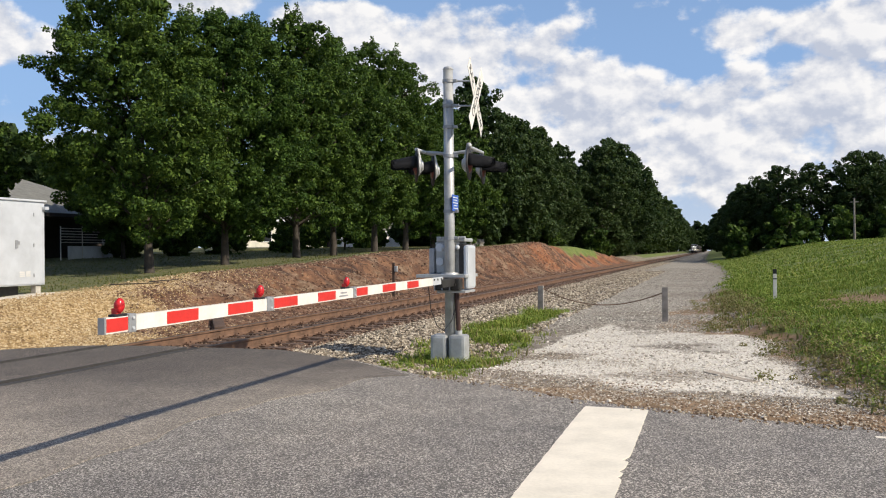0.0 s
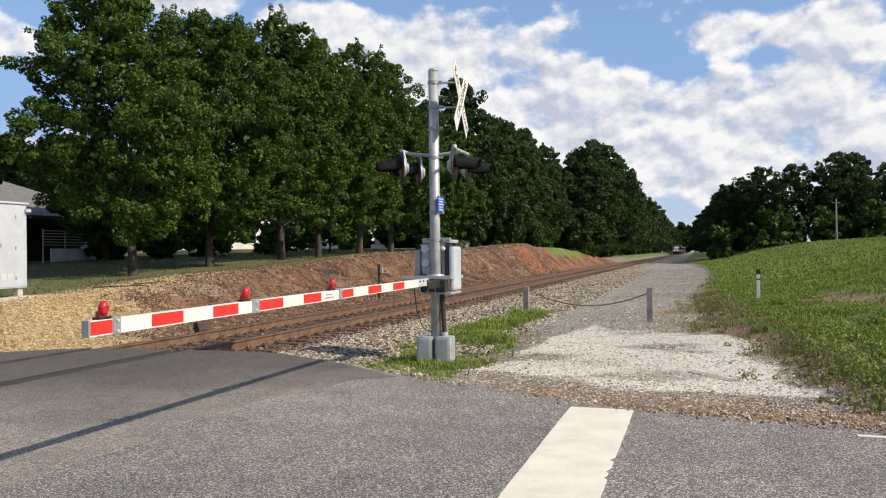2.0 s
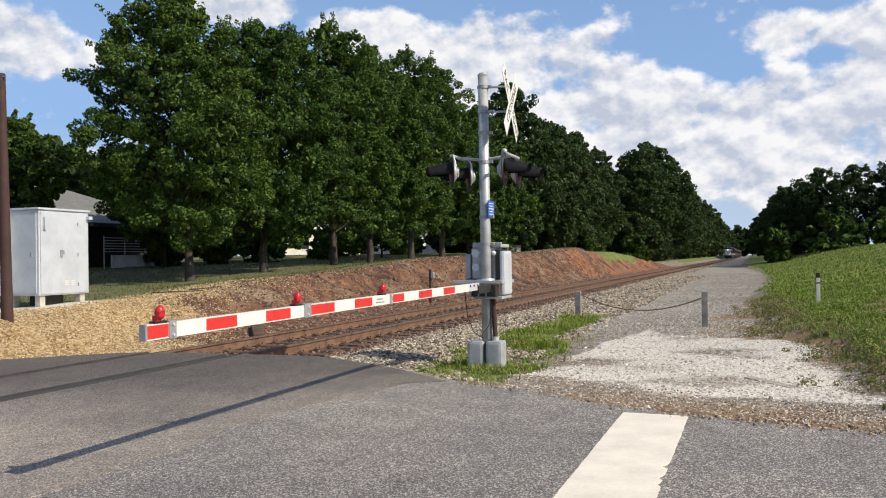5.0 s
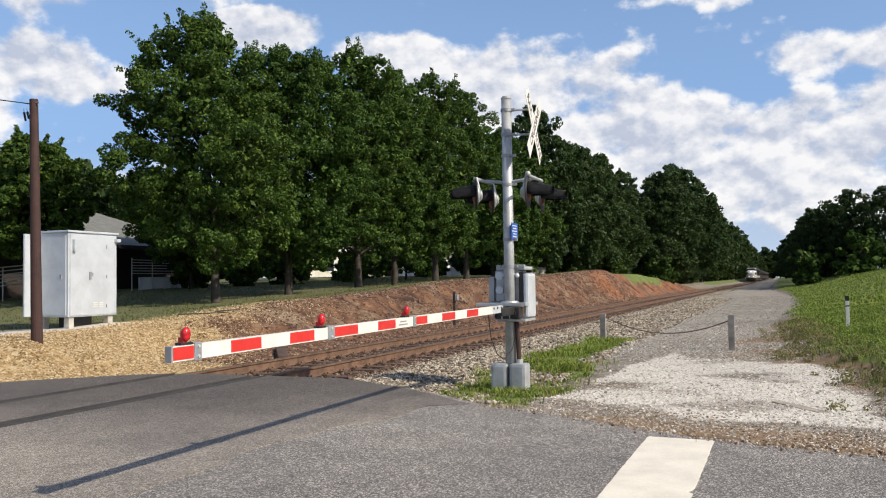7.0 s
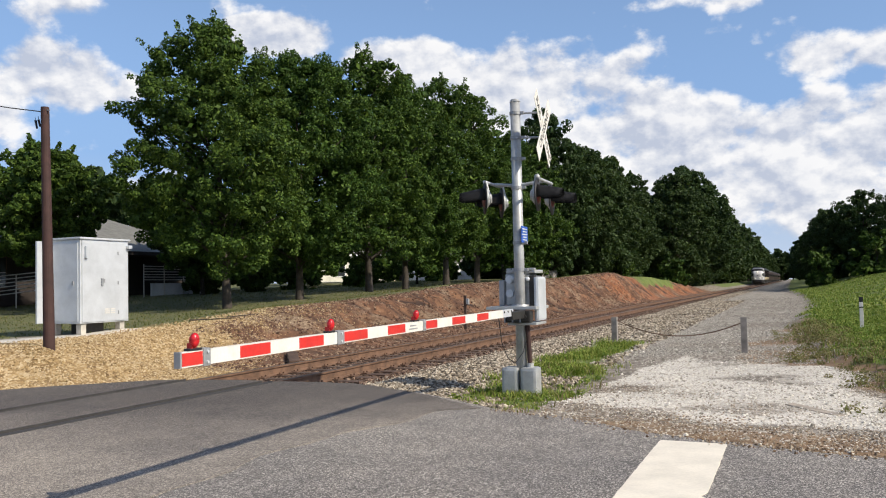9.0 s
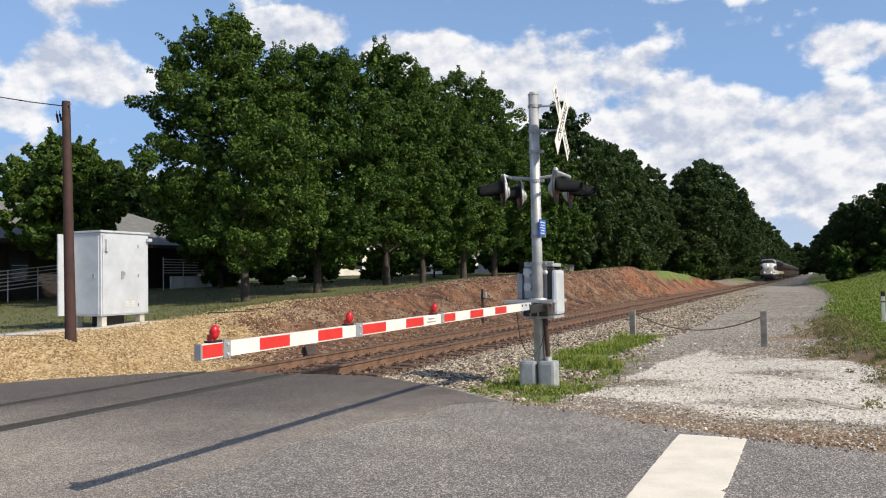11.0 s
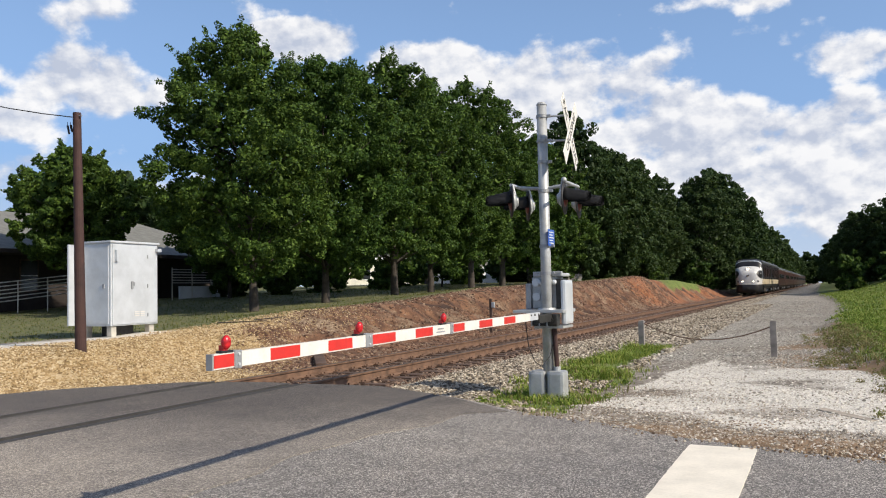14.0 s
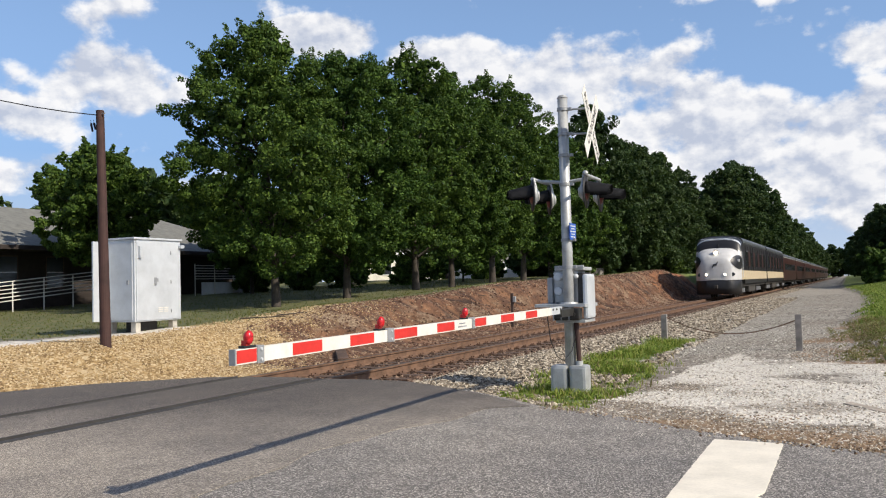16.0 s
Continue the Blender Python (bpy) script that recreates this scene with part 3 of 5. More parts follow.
def build_track():
    tr = tagged(thing("railway_track", (TRACK_X, 0, RAIL_Z)), "single railway track with rusty rails on dark timber ties", "railway track", kind="structure")
    for s in (-1, 1):
        bm = bmesh.new()
        rings = []
        for y in (-120, 0, 60, 200, 700):
            rings.append([bm.verts.new((s * GAUGE / 2 + x, y, z)) for x, z in RAIL_PROFILE])
        n = len(RAIL_PROFILE)
        for a, b in zip(rings, rings[1:]):
            for k in range(n):
                f = bm.faces.new((a[k], a[(k + 1) % n], b[(k + 1) % n], b[k]))
                f.material_index = 1 if k in (6, 7, 8) else 0
        bmesh.ops.recalc_face_normals(bm, faces=bm.faces)
        rail = part("rail", bm, "rust", tr, "rusty steel rail with a worn head")
        rail.data.materials.append(M["railtop"])
    tie = boxed(-1.30, 1.30, -0.115, 0.115, -0.32, -0.172, bevel=0.012)
    me = bpy.data.meshes.new("tie")
    tie.to_mesh(me)
    tie.free()
    me.materials.append(M["tie"])
    plate = bmesh.new()
    for s in (-1, 1):
        box(plate, s * GAUGE / 2 - 0.18, s * GAUGE / 2 + 0.18, -0.09, 0.09, -0.172, -0.150)
        for dx in (-0.11, 0.11):
            for dy in (-0.06, 0.06):
                box(plate, s * GAUGE / 2 + dx - 0.012, s * GAUGE / 2 + dx + 0.012, dy - 0.012, dy + 0.012, -0.152, -0.12)
    pm = bpy.data.meshes.new("tie_plate")
    plate.to_mesh(pm)
    plate.free()
    pm.materials.append(M["rust"])
    rnd = random.Random(3)
    for k in range(290):
        y = 11.15 + k * 0.54
        o = new("tie", me)
        o.parent = tr
        o.matrix_basis = pose(rnd.uniform(-0.07, 0.07), y + rnd.uniform(-0.03, 0.03), rnd.uniform(-0.012, 0.006), 0, 0, rnd.uniform(-1.6, 1.6))
        if k < 120:
            q = new("tie_plate", pm)
            q.parent = tr
            q.matrix_basis = pose(0, o.location.y, 0)
    far = bmesh.new()
    for k in range(700):
        y = 11.15 + (290 + k) * 0.54
        box(far, -1.3, 1.3, y - 0.115, y + 0.115, -0.3, -0.172)
    tagged(part("far_ties", far, "tie", tr), kind="stuff")


# ---- loose cover: stones and grass ----
def stones(name, label, material, pts, sizes, seed, kind_cat):
    """Many small cut stones as one mesh."""
    rs = np.random.RandomState(seed)
    base = np.array([(1, 0, -0.3), (-0.4, 0.9, -0.4), (-0.6, -0.8, -0.3), (0.3, 0.35, 0.75), (-0.55, 0.1, 0.6), (0.25, -0.6, 0.55)], float)
    tris = np.array([(0, 1, 3), (1, 4, 3), (1, 2, 4), (2, 5, 4), (2, 0, 5), (0, 3, 5), (3, 4, 5), (0, 2, 1)])
    n = len(pts)
    b = base[None] * rs.uniform(0.65, 1.25, (n, 6, 3))
    a = rs.uniform(0, 6.283, n)
    tilt = rs.normal(0, 0.6, n)
    ca, sa, ct, st = np.cos(a), np.sin(a), np.cos(tilt), np.sin(tilt)
    x, y, z = b[..., 0], b[..., 1], b[..., 2] * 0.75
    y, z = y * ct[:, None] - z * st[:, None], y * st[:, None] + z * ct[:, None]
    x, y = x * ca[:, None] - y * sa[:, None], x * sa[:, None] + y * ca[:, None]
    v = np.stack([x, y, z], -1) * sizes[:, None, None] + pts[:, None, :]
    f = (tris[None] + (np.arange(n) * 6)[:, None, None]).reshape(-1, 3)
    me = mesh_from(name, v.reshape(-1, 3).tolist(), f.tolist(), material)
    tagged(new(name, me), label, kind_cat, kind="stuff")


def scatter(rs, n, x0, x1, y0, y1, keep, near=1.0):
    """Points in plan, denser where y is small."""
    u = rs.uniform(0, 1, n) ** near
    y = y0 + (y1 - y0) * u
    x = rs.uniform(x0, x1, n)
    k = keep(x, y) > rs.uniform(0, 1, n)
    x, y = x[k], y[k]
    return np.stack([x, y, land(x, y)], -1)


def build_stones():
    rs = np.random.RandomState(11)
    off_road = lambda x, y: (y > table_np(x, ROAD_EDGE) + 0.03)
    # ballast on both sides of the track
    def bal(x, y):
        mk = masks(x, y)
        return off_road(x, y) * np.clip(1.05 - 1.4 * mk["grass"] - mk["white"] - 0.8 * mk["grey"] - mk["dirt"] - mk["tan"] - 0.8 * sstep(-9.5, -10.0, x), 0.0, 1) * np.where(np.abs(x - TRACK_X) < 1.3, 0.04, 1)
    p = scatter(rs, 90000, -10.6, -3.0, 9.5, 60, bal, 1.9)
    inside = np.abs(p[:, 0] - TRACK_X) < 1.35
    p[:, 2] += np.where(inside, -0.02, 0.012)
    stones("ballast", "loose grey crushed-stone ballast along the track", "ballast", p, rs.uniform(0.02, 0.045, len(p)) * (1 + p[:, 1] / 80), 1, "ballast")
    p = scatter(rs, 34000, TRACK_X - 1.5, TRACK_X + 1.6, 10.9, 60, off_road, 1.7)
    p[:, 2] += rs.uniform(-0.01, 0.045, len(p))
    stones("stained_ballast", "rust-stained stones between the ties", "rustballast", p, rs.uniform(0.02, 0.042, len(p)) * (1 + p[:, 1] / 70), 8, "ballast")
    p = scatter(rs, 52000, -3.6, 2.8, 7.0, 26, lambda x, y: off_road(x, y) * np.clip(masks(x, y)["white"] * 0.9 + 0.10 - 0.8 * masks(x, y)["grass"], 0, 1), 1.3)
    stones("white_gravel", "pale crushed limestone on the access track", "whitestone", p, rs.uniform(0.007, 0.021, len(p)) * (1 + 0.9 * (rs.uniform(0, 1, len(p)) > 0.95)), 2, "gravel")
    p = scatter(rs, 30000, -3.3, 2.2, 7.2, 12.5, lambda x, y: off_road(x, y) * np.clip(0.9 - masks(x, y)["white"] - masks(x, y)["grass"], 0, 1) * sstep(0.0, 0.5, y - table_np(x, ROAD_EDGE)) * sstep(0.9, 0.3, x - table_np(y, FOOT)), 1.0)
    stones("mixed_gravel", "mixed grey-brown gravel before the white patch", "mixedstone", p, rs.uniform(0.006, 0.017, len(p)), 26, "gravel")
    p = scatter(rs, 44000, -5.6, 0.8, 15.5, 70, lambda x, y: np.clip(masks(x, y)["grey"] * 0.8 + 0.1 - masks(x, y)["grass"], 0, 1), 2.2)
    p = np.concatenate([p, scatter(rs, 5000, -1.4, 1.4, 15.2, 19.5, lambda x, y: np.clip(masks(x, y)["brown"] - masks(x, y)["grass"], 0, 1) * 0.8)])
    stones("grey_gravel", "fine grey gravel of the lane beside the railway", "lanestone", p, rs.uniform(0.009, 0.022, len(p)) * (1 + p[:, 1] / 70), 6, "gravel")
    p = scatter(rs, 14000, -6.9, -4.6, 40, 130, lambda x, y: 0.8 + 0 * x, 1.2)
    stones("far_ballast", "grey ballast shoulder far along the track", "ballast", p, rs.uniform(0.02, 0.04, len(p)) * (1 + p[:, 1] / 90), 16, "ballast")
    p = scatter(rs, 60000, -16.0, -9.4, 8.0, 24.0, lambda x, y: off_road(x, y) * np.clip(masks(x, y)["tan"] + 0.3 * soft_box(x, -14.2, -12.0, 0.6) * sstep(25, 20, y), 0, 1), 1.0)
    stones("tan_gravel", "tan gravel heaped on the bank below the cabinet", "tanstone", p, rs.uniform(0.014, 0.03, len(p)), 3, "gravel")
    p = scatter(rs, 18000, -14.0, -9.5, 14.0, 70, lambda x, y: masks(x, y)["dirt"] * 0.9, 1.4)
    stones("dirt_clods", "clods and stones on the cut red bank", "clod", p, rs.uniform(0.012, 0.05, len(p)) * (1 + p[:, 1] / 90), 4, "clods")
    p = scatter(rs, 22000, -3.2, 3.0, 6.6, 10.0, lambda x, y: sstep(1.3, 0.2, y - table_np(x, ROAD_EDGE) + 0.5 * fbm(x, y, 1.6, 5.0)) * sstep(-0.3, 0.12, y - table_np(x, ROAD_EDGE)) * (0.35 + 0.6 * sstep(-1.6, 0.2, x)), 1.0)
    p[:, 2] = np.maximum(p[:, 2], np.where(p[:, 1] < table_np(p[:, 0], ROAD_EDGE), 0.004, -9))
    stones("edge_grit", "brown grit and pebbles along the road's edge", "grit", p, rs.uniform(0.006, 0.022, len(p)), 5, "gravel")


def blades(name, label, material, pts, height, seed, width=0.012):
    """Grass as one mesh of bent blades, two triangles and a tip each."""
    rs = np.random.RandomState(seed)
    n = len(pts)
    a = rs.uniform(0, 6.283, n)
    h = height * rs.uniform(0.5, 1.25, n)
    lean = rs.uniform(0.3, 1.3, n) * h
    d = np.stack([np.cos(a), np.sin(a)], -1)
    s = np.stack([-d[:, 1], d[:, 0]], -1) * (width * rs.uniform(0.6, 1.5, n) * np.maximum(1, height / 0.25))[:, None]
    v = np.zeros((n, 5, 3))
    v[:, 0, :2], v[:, 1, :2] = pts[:, :2] - s, pts[:, :2] + s
    v[:, 0, 2] = v[:, 1, 2] = pts[:, 2] - 0.02
    mid = pts[:, :2] + d * (lean * 0.35)[:, None]
    v[:, 2, :2], v[:, 3, :2] = mid + s * 0.7, mid - s * 0.7
    v[:, 2, 2] = v[:, 3, 2] = pts[:, 2] + h * 0.6
    v[:, 4, :2] = pts[:, :2] + d * lean[:, None]
    v[:, 4, 2] = pts[:, 2] + h * 0.95
    i = (np.arange(n) * 5)[:, None]
    f4 = (i + np.array([[0, 1, 2, 3]])).tolist()
    f3 = (i + np.array([[3, 2, 4]])).tolist()
    me = mesh_from(name, v.reshape(-1, 3).tolist(), f4 + f3, material)
    tagged(new(name, me), label, "grass", kind="stuff")


def build_grass():
    rs = np.random.RandomState(21)
    clump = lambda x, y: np.clip(0.55 + 0.5 * fbm(x, y, 2.3, 3.0), 0, 1)
    hill = lambda x, y: (x > table_np(y, FOOT) + 0.05) * masks(x, y)["grass"]
    p = scatter(rs, 170000, -0.6, 8, 7.0, 34, lambda x, y: hill(x, y) * (0.35 + 0.65 * clump(x, y)) * (0.2 + 0.8 * sstep(0.35, 1.3, x - table_np(y, FOOT) + 0.5 * fbm(x, y, 1.3, 2.0))), 1.5)
    blades("hillside_grass", "rough green grass on the slope by the track", "grassblade", p, 0.035 + 0.075 * clump(p[:, 0], p[:, 1]) ** 2 + p[:, 1] * 0.0012, 1, 0.009)
    p = scatter(rs, 70000, -1.5, 22, 32, 100, hill, 1.3)
    blades("far_hillside_grass", "tall green grass on the far slope", "grassblade", p, 0.11 + 0 * p[:, 0], 2, 0.022)
    strip = lambda x, y: (x < -1.8) * masks(x, y)["grass"] * (y > table_np(x, ROAD_EDGE))
    p = scatter(rs, 60000, -4.9, -2.2, 8.7, 21, lambda x, y: strip(x, y) * (0.12 + 0.88 * clump(x, y) ** 2), 1.2)
    blades("verge_grass", "green weeds round the signal's foot", "grassblade", p, 0.035 + 0.085 * clump(p[:, 0], p[:, 1]) ** 2 * sstep(9.0, 11.5, p[:, 1]) + 0.02 * clump(p[:, 0], p[:, 1]), 3, 0.007)
    p = scatter(rs, 30000, -34, -13.6, 9, 70, lambda x, y: (x < -13.4) * masks(x, y)["grass"], 1.4)
    blades("lawn_grass", "mown lawn under the row of trees", "lawnblade", p, 0.05 + 0 * p[:, 0], 4, 0.014)
    weeds = lambda x, y: 0.7 * soft_box(x - table_np(y, FOOT), 0.15, 1.1, 0.25) * soft_box(y, 8.2, 27, 2) + 0.7 * 0.5 * np.exp(-(((x - 2.9) / 0.8) ** 2 + ((y - 19.6) / 2.4) ** 2)) + 0.45 * soft_box(x, -4.4, -2.7, 0.3) * soft_box(y, 9.0, 15, 1)
    p = scatter(rs, 26000, -4, 6, 7.6, 28, lambda x, y: weeds(x, y) * clump(x, y) * (y > table_np(x, ROAD_EDGE) + 0.1), 1.0)
    blades("dry_weeds", "dry straw-coloured weeds at the foot of the slope", "drygrass", p, 0.13 + 0 * p[:, 0], 5, 0.010)


def build_weeds():
    """Broad-leaved weeds in low heaps along the foot of the slope and round the mast."""
    rs = np.random.RandomState(33)
    cs, rr = [], []
    for k in range(300):
        y = 8.6 + 18 * rs.uniform(0, 1) ** 1.4
        x = float(table_np(y, FOOT)) + 1.1 + 1.6 * rs.uniform(0, 1) ** 0.8
        if y > lerp_table(x, ROAD_EDGE) + 0.5:
            r = rs.uniform(0.05, 0.19)
            cs.append((x, y, land1(x, y) + r * 0.45))
            rr.append(r)
    for k in range(150):
        y = 8.3 + 5.5 * rs.uniform(0, 1)
        x = float(table_np(y, FOOT)) + rs.uniform(0.35, 2.4)
        r = rs.uniform(0.07, 0.20)
        cs.append((x, y, land1(x, y) + r * 0.5))
        rr.append(r)
    for k in range(45):
        y = 9.2 + 9 * rs.uniform(0, 1)
        x = rs.uniform(-4.4, -2.7) if y < 13 else rs.uniform(-4.3, -3.3)
        if y > lerp_table(x, ROAD_EDGE) + 0.2:
            r = rs.uniform(0.03, 0.09)
            cs.append((x, y, land1(x, y) + r * 0.4))
            rr.append(r)
    v, f = leaf_cloud(cs, rr, 64, 0.029, rs)
    tagged(new("weeds", mesh_from("weeds", v.tolist(), f.tolist(), "grassblade")), "low broad-leaved weeds by the gravel", "weeds", kind="stuff")
    cs, rr = [], []
    for k in range(420):
        y = 7.9 + 18 * rs.uniform(0, 1) ** 1.2
        x = float(table_np(y, FOOT)) + rs.normal(0.55, 0.42)
        if y > lerp_table(x, ROAD_EDGE) + 0.15:
            r = rs.uniform(0.05, 0.15)
            cs.append((x, y, land1(x, y) + r * 0.35))
            rr.append(r)
    v, f = leaf_cloud(cs, rr, 60, 0.026, rs)
    tagged(new("withered_weeds", mesh_from("withered_weeds", v.tolist(), f.tolist(), "drygrass")), "withered brown weeds at the gravel's edge", "weeds", kind="stuff")
    # sticks and straw
    sticks = bmesh.new()
    for x, y, a, ln in ((-13.7, 17.6, 0.4, 1.3), (-13.4, 18.4, 1.0, 0.9), (-13.2, 30.0, 1.3, 1.6), (-12.9, 33.0, 1.1, 1.4)):
        dx, dy = math.cos(a) * ln / 2, math.sin(a) * ln / 2
        tube(sticks, (x - dx, y - dy, land1(x - dx, y - dy) + 0.03), (x + dx, y + dy, land1(x + dx, y + dy) + 0.04), 0.018, 0.008, 6)
    me = bpy.data.meshes.new("fallen_sticks")
    sticks.to_mesh(me)
    sticks.free()
    me.materials.append(M["bark"])
    tagged(new("fallen_sticks", me), "dry fallen sticks on the bank", "sticks", kind="stuff")


# ---- crossing signal ----
MX, MY = -3.52, 11.3


def text_part(body, size, material, parent, m, name="lettering", label=""):
    cu = bpy.data.curves.new(name, "FONT")
    cu.body, cu.size, cu.align_x, cu.align_y, cu.extrude = body, size, "CENTER", "CENTER", 0.001
    tmp = new("tmp", cu)
    dg = bpy.context.evaluated_depsgraph_get()
    me = bpy.data.meshes.new_from_object(tmp.evaluated_get(dg))
    bpy.data.objects.remove(tmp)
    me.materials.clear()
    me.materials.append(M[material])
    ob = new(name, me)
    ob.parent = parent
    ob.matrix_basis = m
    if label:
        ob["label"] = label
    return ob


def disc(bm, at, axis_, r, depth, n=24, r2=None):
    a = Vector(axis_).normalized()
    return tube(bm, Vector(at) - a * depth / 2, Vector(at) + a * depth / 2, r, r if r2 is None else r2, n)


def signal_light(parent, at, heading):
    """A flashing light on the crossarm. heading: degrees round the mast that it faces, 0 along x."""
    m = pose(*at, 0, 0, heading)

    def add(name, bm, material, label):
        bmesh.ops.transform(bm, verts=bm.verts, matrix=m)
        return smooth(part(name, bm, material, parent, label))

    add("background", disc(bmesh.new(), (0, 0, 0), (1, 0, 0), 0.222, 0.012, 28), "black", "round black background disc")
    bm = disc(bmesh.new(), (-0.035, 0, 0), (1, 0, 0), 0.10, 0.045, 24, 0.165)
    disc(bm, (-0.075, 0, 0), (1, 0, 0), 0.06, 0.04, 18, 0.10)
    add("lamp_housing", bm, "galv", "domed bare metal housing")
    bm = bmesh.new()
    bmesh.ops.create_uvsphere(bm, u_segments=18, v_segments=10, radius=0.125, matrix=Matrix.Diagonal((0.35, 1, 1, 1)))
    add("lens", bm, "lens_dim", "unlit red lens")
    # visor: an open tube, cut away below, that droops outward
    bm = bmesh.new()
    rings = []
    for k in range(7):
        u = k / 6
        ring = []
        for j in range(15):
            a = radians(-14 + 208 * j / 14)
            ln = 0.34 * (1 - 0.5 * max(0, -math.sin(a)))
            r = 0.150 - 0.045 * u
            ring.append(bm.verts.new((0.01 + ln * u, r * math.cos(a), r * math.sin(a) - 0.03 * u)))
        rings.append(ring)
    for a, b in zip(rings, rings[1:]):
        for j in range(14):
            bm.faces.new((a[j], a[j + 1], b[j + 1], b[j]))
    bmesh.ops.solidify(bm, geom=bm.faces[:], thickness=0.006)
    add("visor", bm, "black", "long black visor")


def build_signal():
    z0 = land1(MX, MY) - 0.03
    sg = thing("crossing_signal", (0, 0, 0), "grey steel crossing signal mast with crossbuck and lights", "crossing signal")
    smooth(part("mast", tubed((MX, MY, z0), (MX, MY, 4.0), 0.075, 0.07, 24), "galv", sg, "grey galvanised pipe mast"))
    cap = tubed((MX, MY, 3.985), (MX, MY, 4.02), 0.078, 0.055, 24)
    part("mast_cap", cap, "galv", sg)
    for z in (3.82, 3.47, 3.17, 2.76, 1.98, 1.60):
        bm = tubed((MX, MY, z - 0.022), (MX, MY, z + 0.022), 0.082, n=20)
        box(bm, MX + 0.07, MX + 0.13, MY - 0.025, MY + 0.025, z - 0.02, z + 0.02, 0.005)
        part("clamp_band", bm, "alu_dark", sg, "steel clamp band round the mast")
    # crossbuck
    cx, cz = -3.12, 3.56
    for z in (3.47, 3.82):
        part("bracket", tubed((MX, MY, z), (cx - 0.01, MY, z - 0.02), 0.014), "galv", sg)
    for word, ang, dx in (("RAIL  ROAD", -45, 0.0), ("CROSSING", 45, 0.012)):
        bm = boxed(-0.6, 0.6, -0.115, 0.115, -0.003, 0.003, bevel=0.002)
        o = part("crossbuck_blade", bm, "white", sg, "white crossbuck blade with black letters")
        # blade: local x along the blade, face towards +x of the place
        m = Matrix.Translation((cx + dx, MY, cz)) @ Matrix.Rotation(radians(93.5), 4, "Z") @ Matrix.Rotation(radians(90), 4, "X") @ Matrix.Rotation(radians(ang), 4, "Z")
        o.matrix_basis = m
        if ang == -45:
            for w, px in (("RAIL", -0.36), ("ROAD", 0.36)):
                text_part(w, 0.17, "black", sg, m @ pose(px, 0, 0.005))
        else:
            text_part(word, 0.17, "black", sg, m @ pose(0, 0, 0.005))
    # crossarms with two pairs of lights
    bm = tubed((MX - 0.36, MY - 0.36, 2.83), (MX - 0.36, MY + 0.36, 2.83), 0.024)
    tube(bm, (MX, MY, 2.79), (MX - 0.36, MY, 2.83), 0.024)
    part("crossarm", bm, "galv", sg)
    bm = tubed((MX + 0.40, MY - 0.36, 2.83), (MX + 0.40, MY + 0.36, 2.83), 0.024)
    tube(bm, (MX, MY, 2.79), (MX + 0.40, MY, 2.83), 0.024)
    bmesh.ops.create_uvsphere(bm, u_segments=12, v_segments=8, radius=0.04, matrix=Matrix.Translation((MX + 0.40, MY - 0.36, 2.85)))
    part("crossarm", bm, "galv", sg)
    for s, x in ((-1, MX - 0.36), (1, MX + 0.40)):
        for dy in (-0.36, 0.36):
            part("light_hanger", tubed((x - s * 0.08, MY + dy, 2.60), (x - s * 0.02, MY + dy, 2.84), 0.018), "galv", sg)
            signal_light(sg, (x, MY + dy, 2.60), 6 if s > 0 else 180 + 27)
    # blue notice
    nb = part("notice_plate", boxed(MX + 0.085, MX + 0.091, MY - 0.15, MY + 0.15, 1.98, 2.21, bevel=0.002), "blue", sg, "blue emergency notice plate")
    for k in range(5):
        w = (0.22, 0.18, 0.24, 0.16, 0.20)[k]
        part("text_bar", boxed(MX + 0.091, MX + 0.0935, MY - w / 2, MY + w / 2, 2.165 - k * 0.038, 2.178 - k * 0.038), "white", nb)
    # foundation boxes
    for s in (-1, 1):
        bm = boxed(MX + s * 0.015 if s > 0 else MX - 0.255, MX + 0.255 if s > 0 else MX - 0.015, MY - 0.16, MY + 0.12, z0 - 0.02, 0.245, bevel=0.045)
        part("base_box", bm, "galv", sg, "bolted grey base casting half")
    part("conduit", tubed((MX + 0.13, MY - 0.02, 0.24), (MX + 0.10, MY - 0.02, 0.93), 0.034, n=12), "pole", sg, "rusty brown cable conduit")
    part("conduit_collar", tubed((MX + 0.13, MY - 0.02, 0.235), (MX + 0.13, MY - 0.02, 0.30), 0.05, n=12), "galv", sg)
    # mechanism
    gm = thing("crossing_gate", (0, 0, 0), "lowered red and white crossing gate with grey mechanism", "crossing gate")
    part("housing", boxed(MX - 0.24, MX + 0.12, MY + 0.08, MY + 0.46, 1.10, 1.55, bevel=0.022), "galv", gm, "boxy grey metal housing")
    part("housing_lid", boxed(MX - 0.22, MX + 0.21, MY + 0.06, MY + 0.48, 1.55, 1.60, bevel=0.018), "galv", gm)
    part("side_cover", boxed(MX + 0.195, MX + 0.275, MY + 0.0, MY + 0.40, 0.88, 1.50, bevel=0.038), "alu", gm, "pale side cover")
    part("side_plate", boxed(MX - 0.32, MX - 0.24, MY + 0.02, MY + 0.44, 1.10, 1.46, bevel=0.02), "alu_dark", gm)
    part("platform", boxed(MX - 0.46, MX + 0.27, MY - 0.14, MY + 0.50, 1.045, 1.09, bevel=0.006), "galv", gm, "steel carrying plate")
    part("lower_plate", boxed(MX - 0.16, MX + 0.26, MY - 0.11, MY + 0.4, 0.83, 0.865, bevel=0.006), "galv", gm)
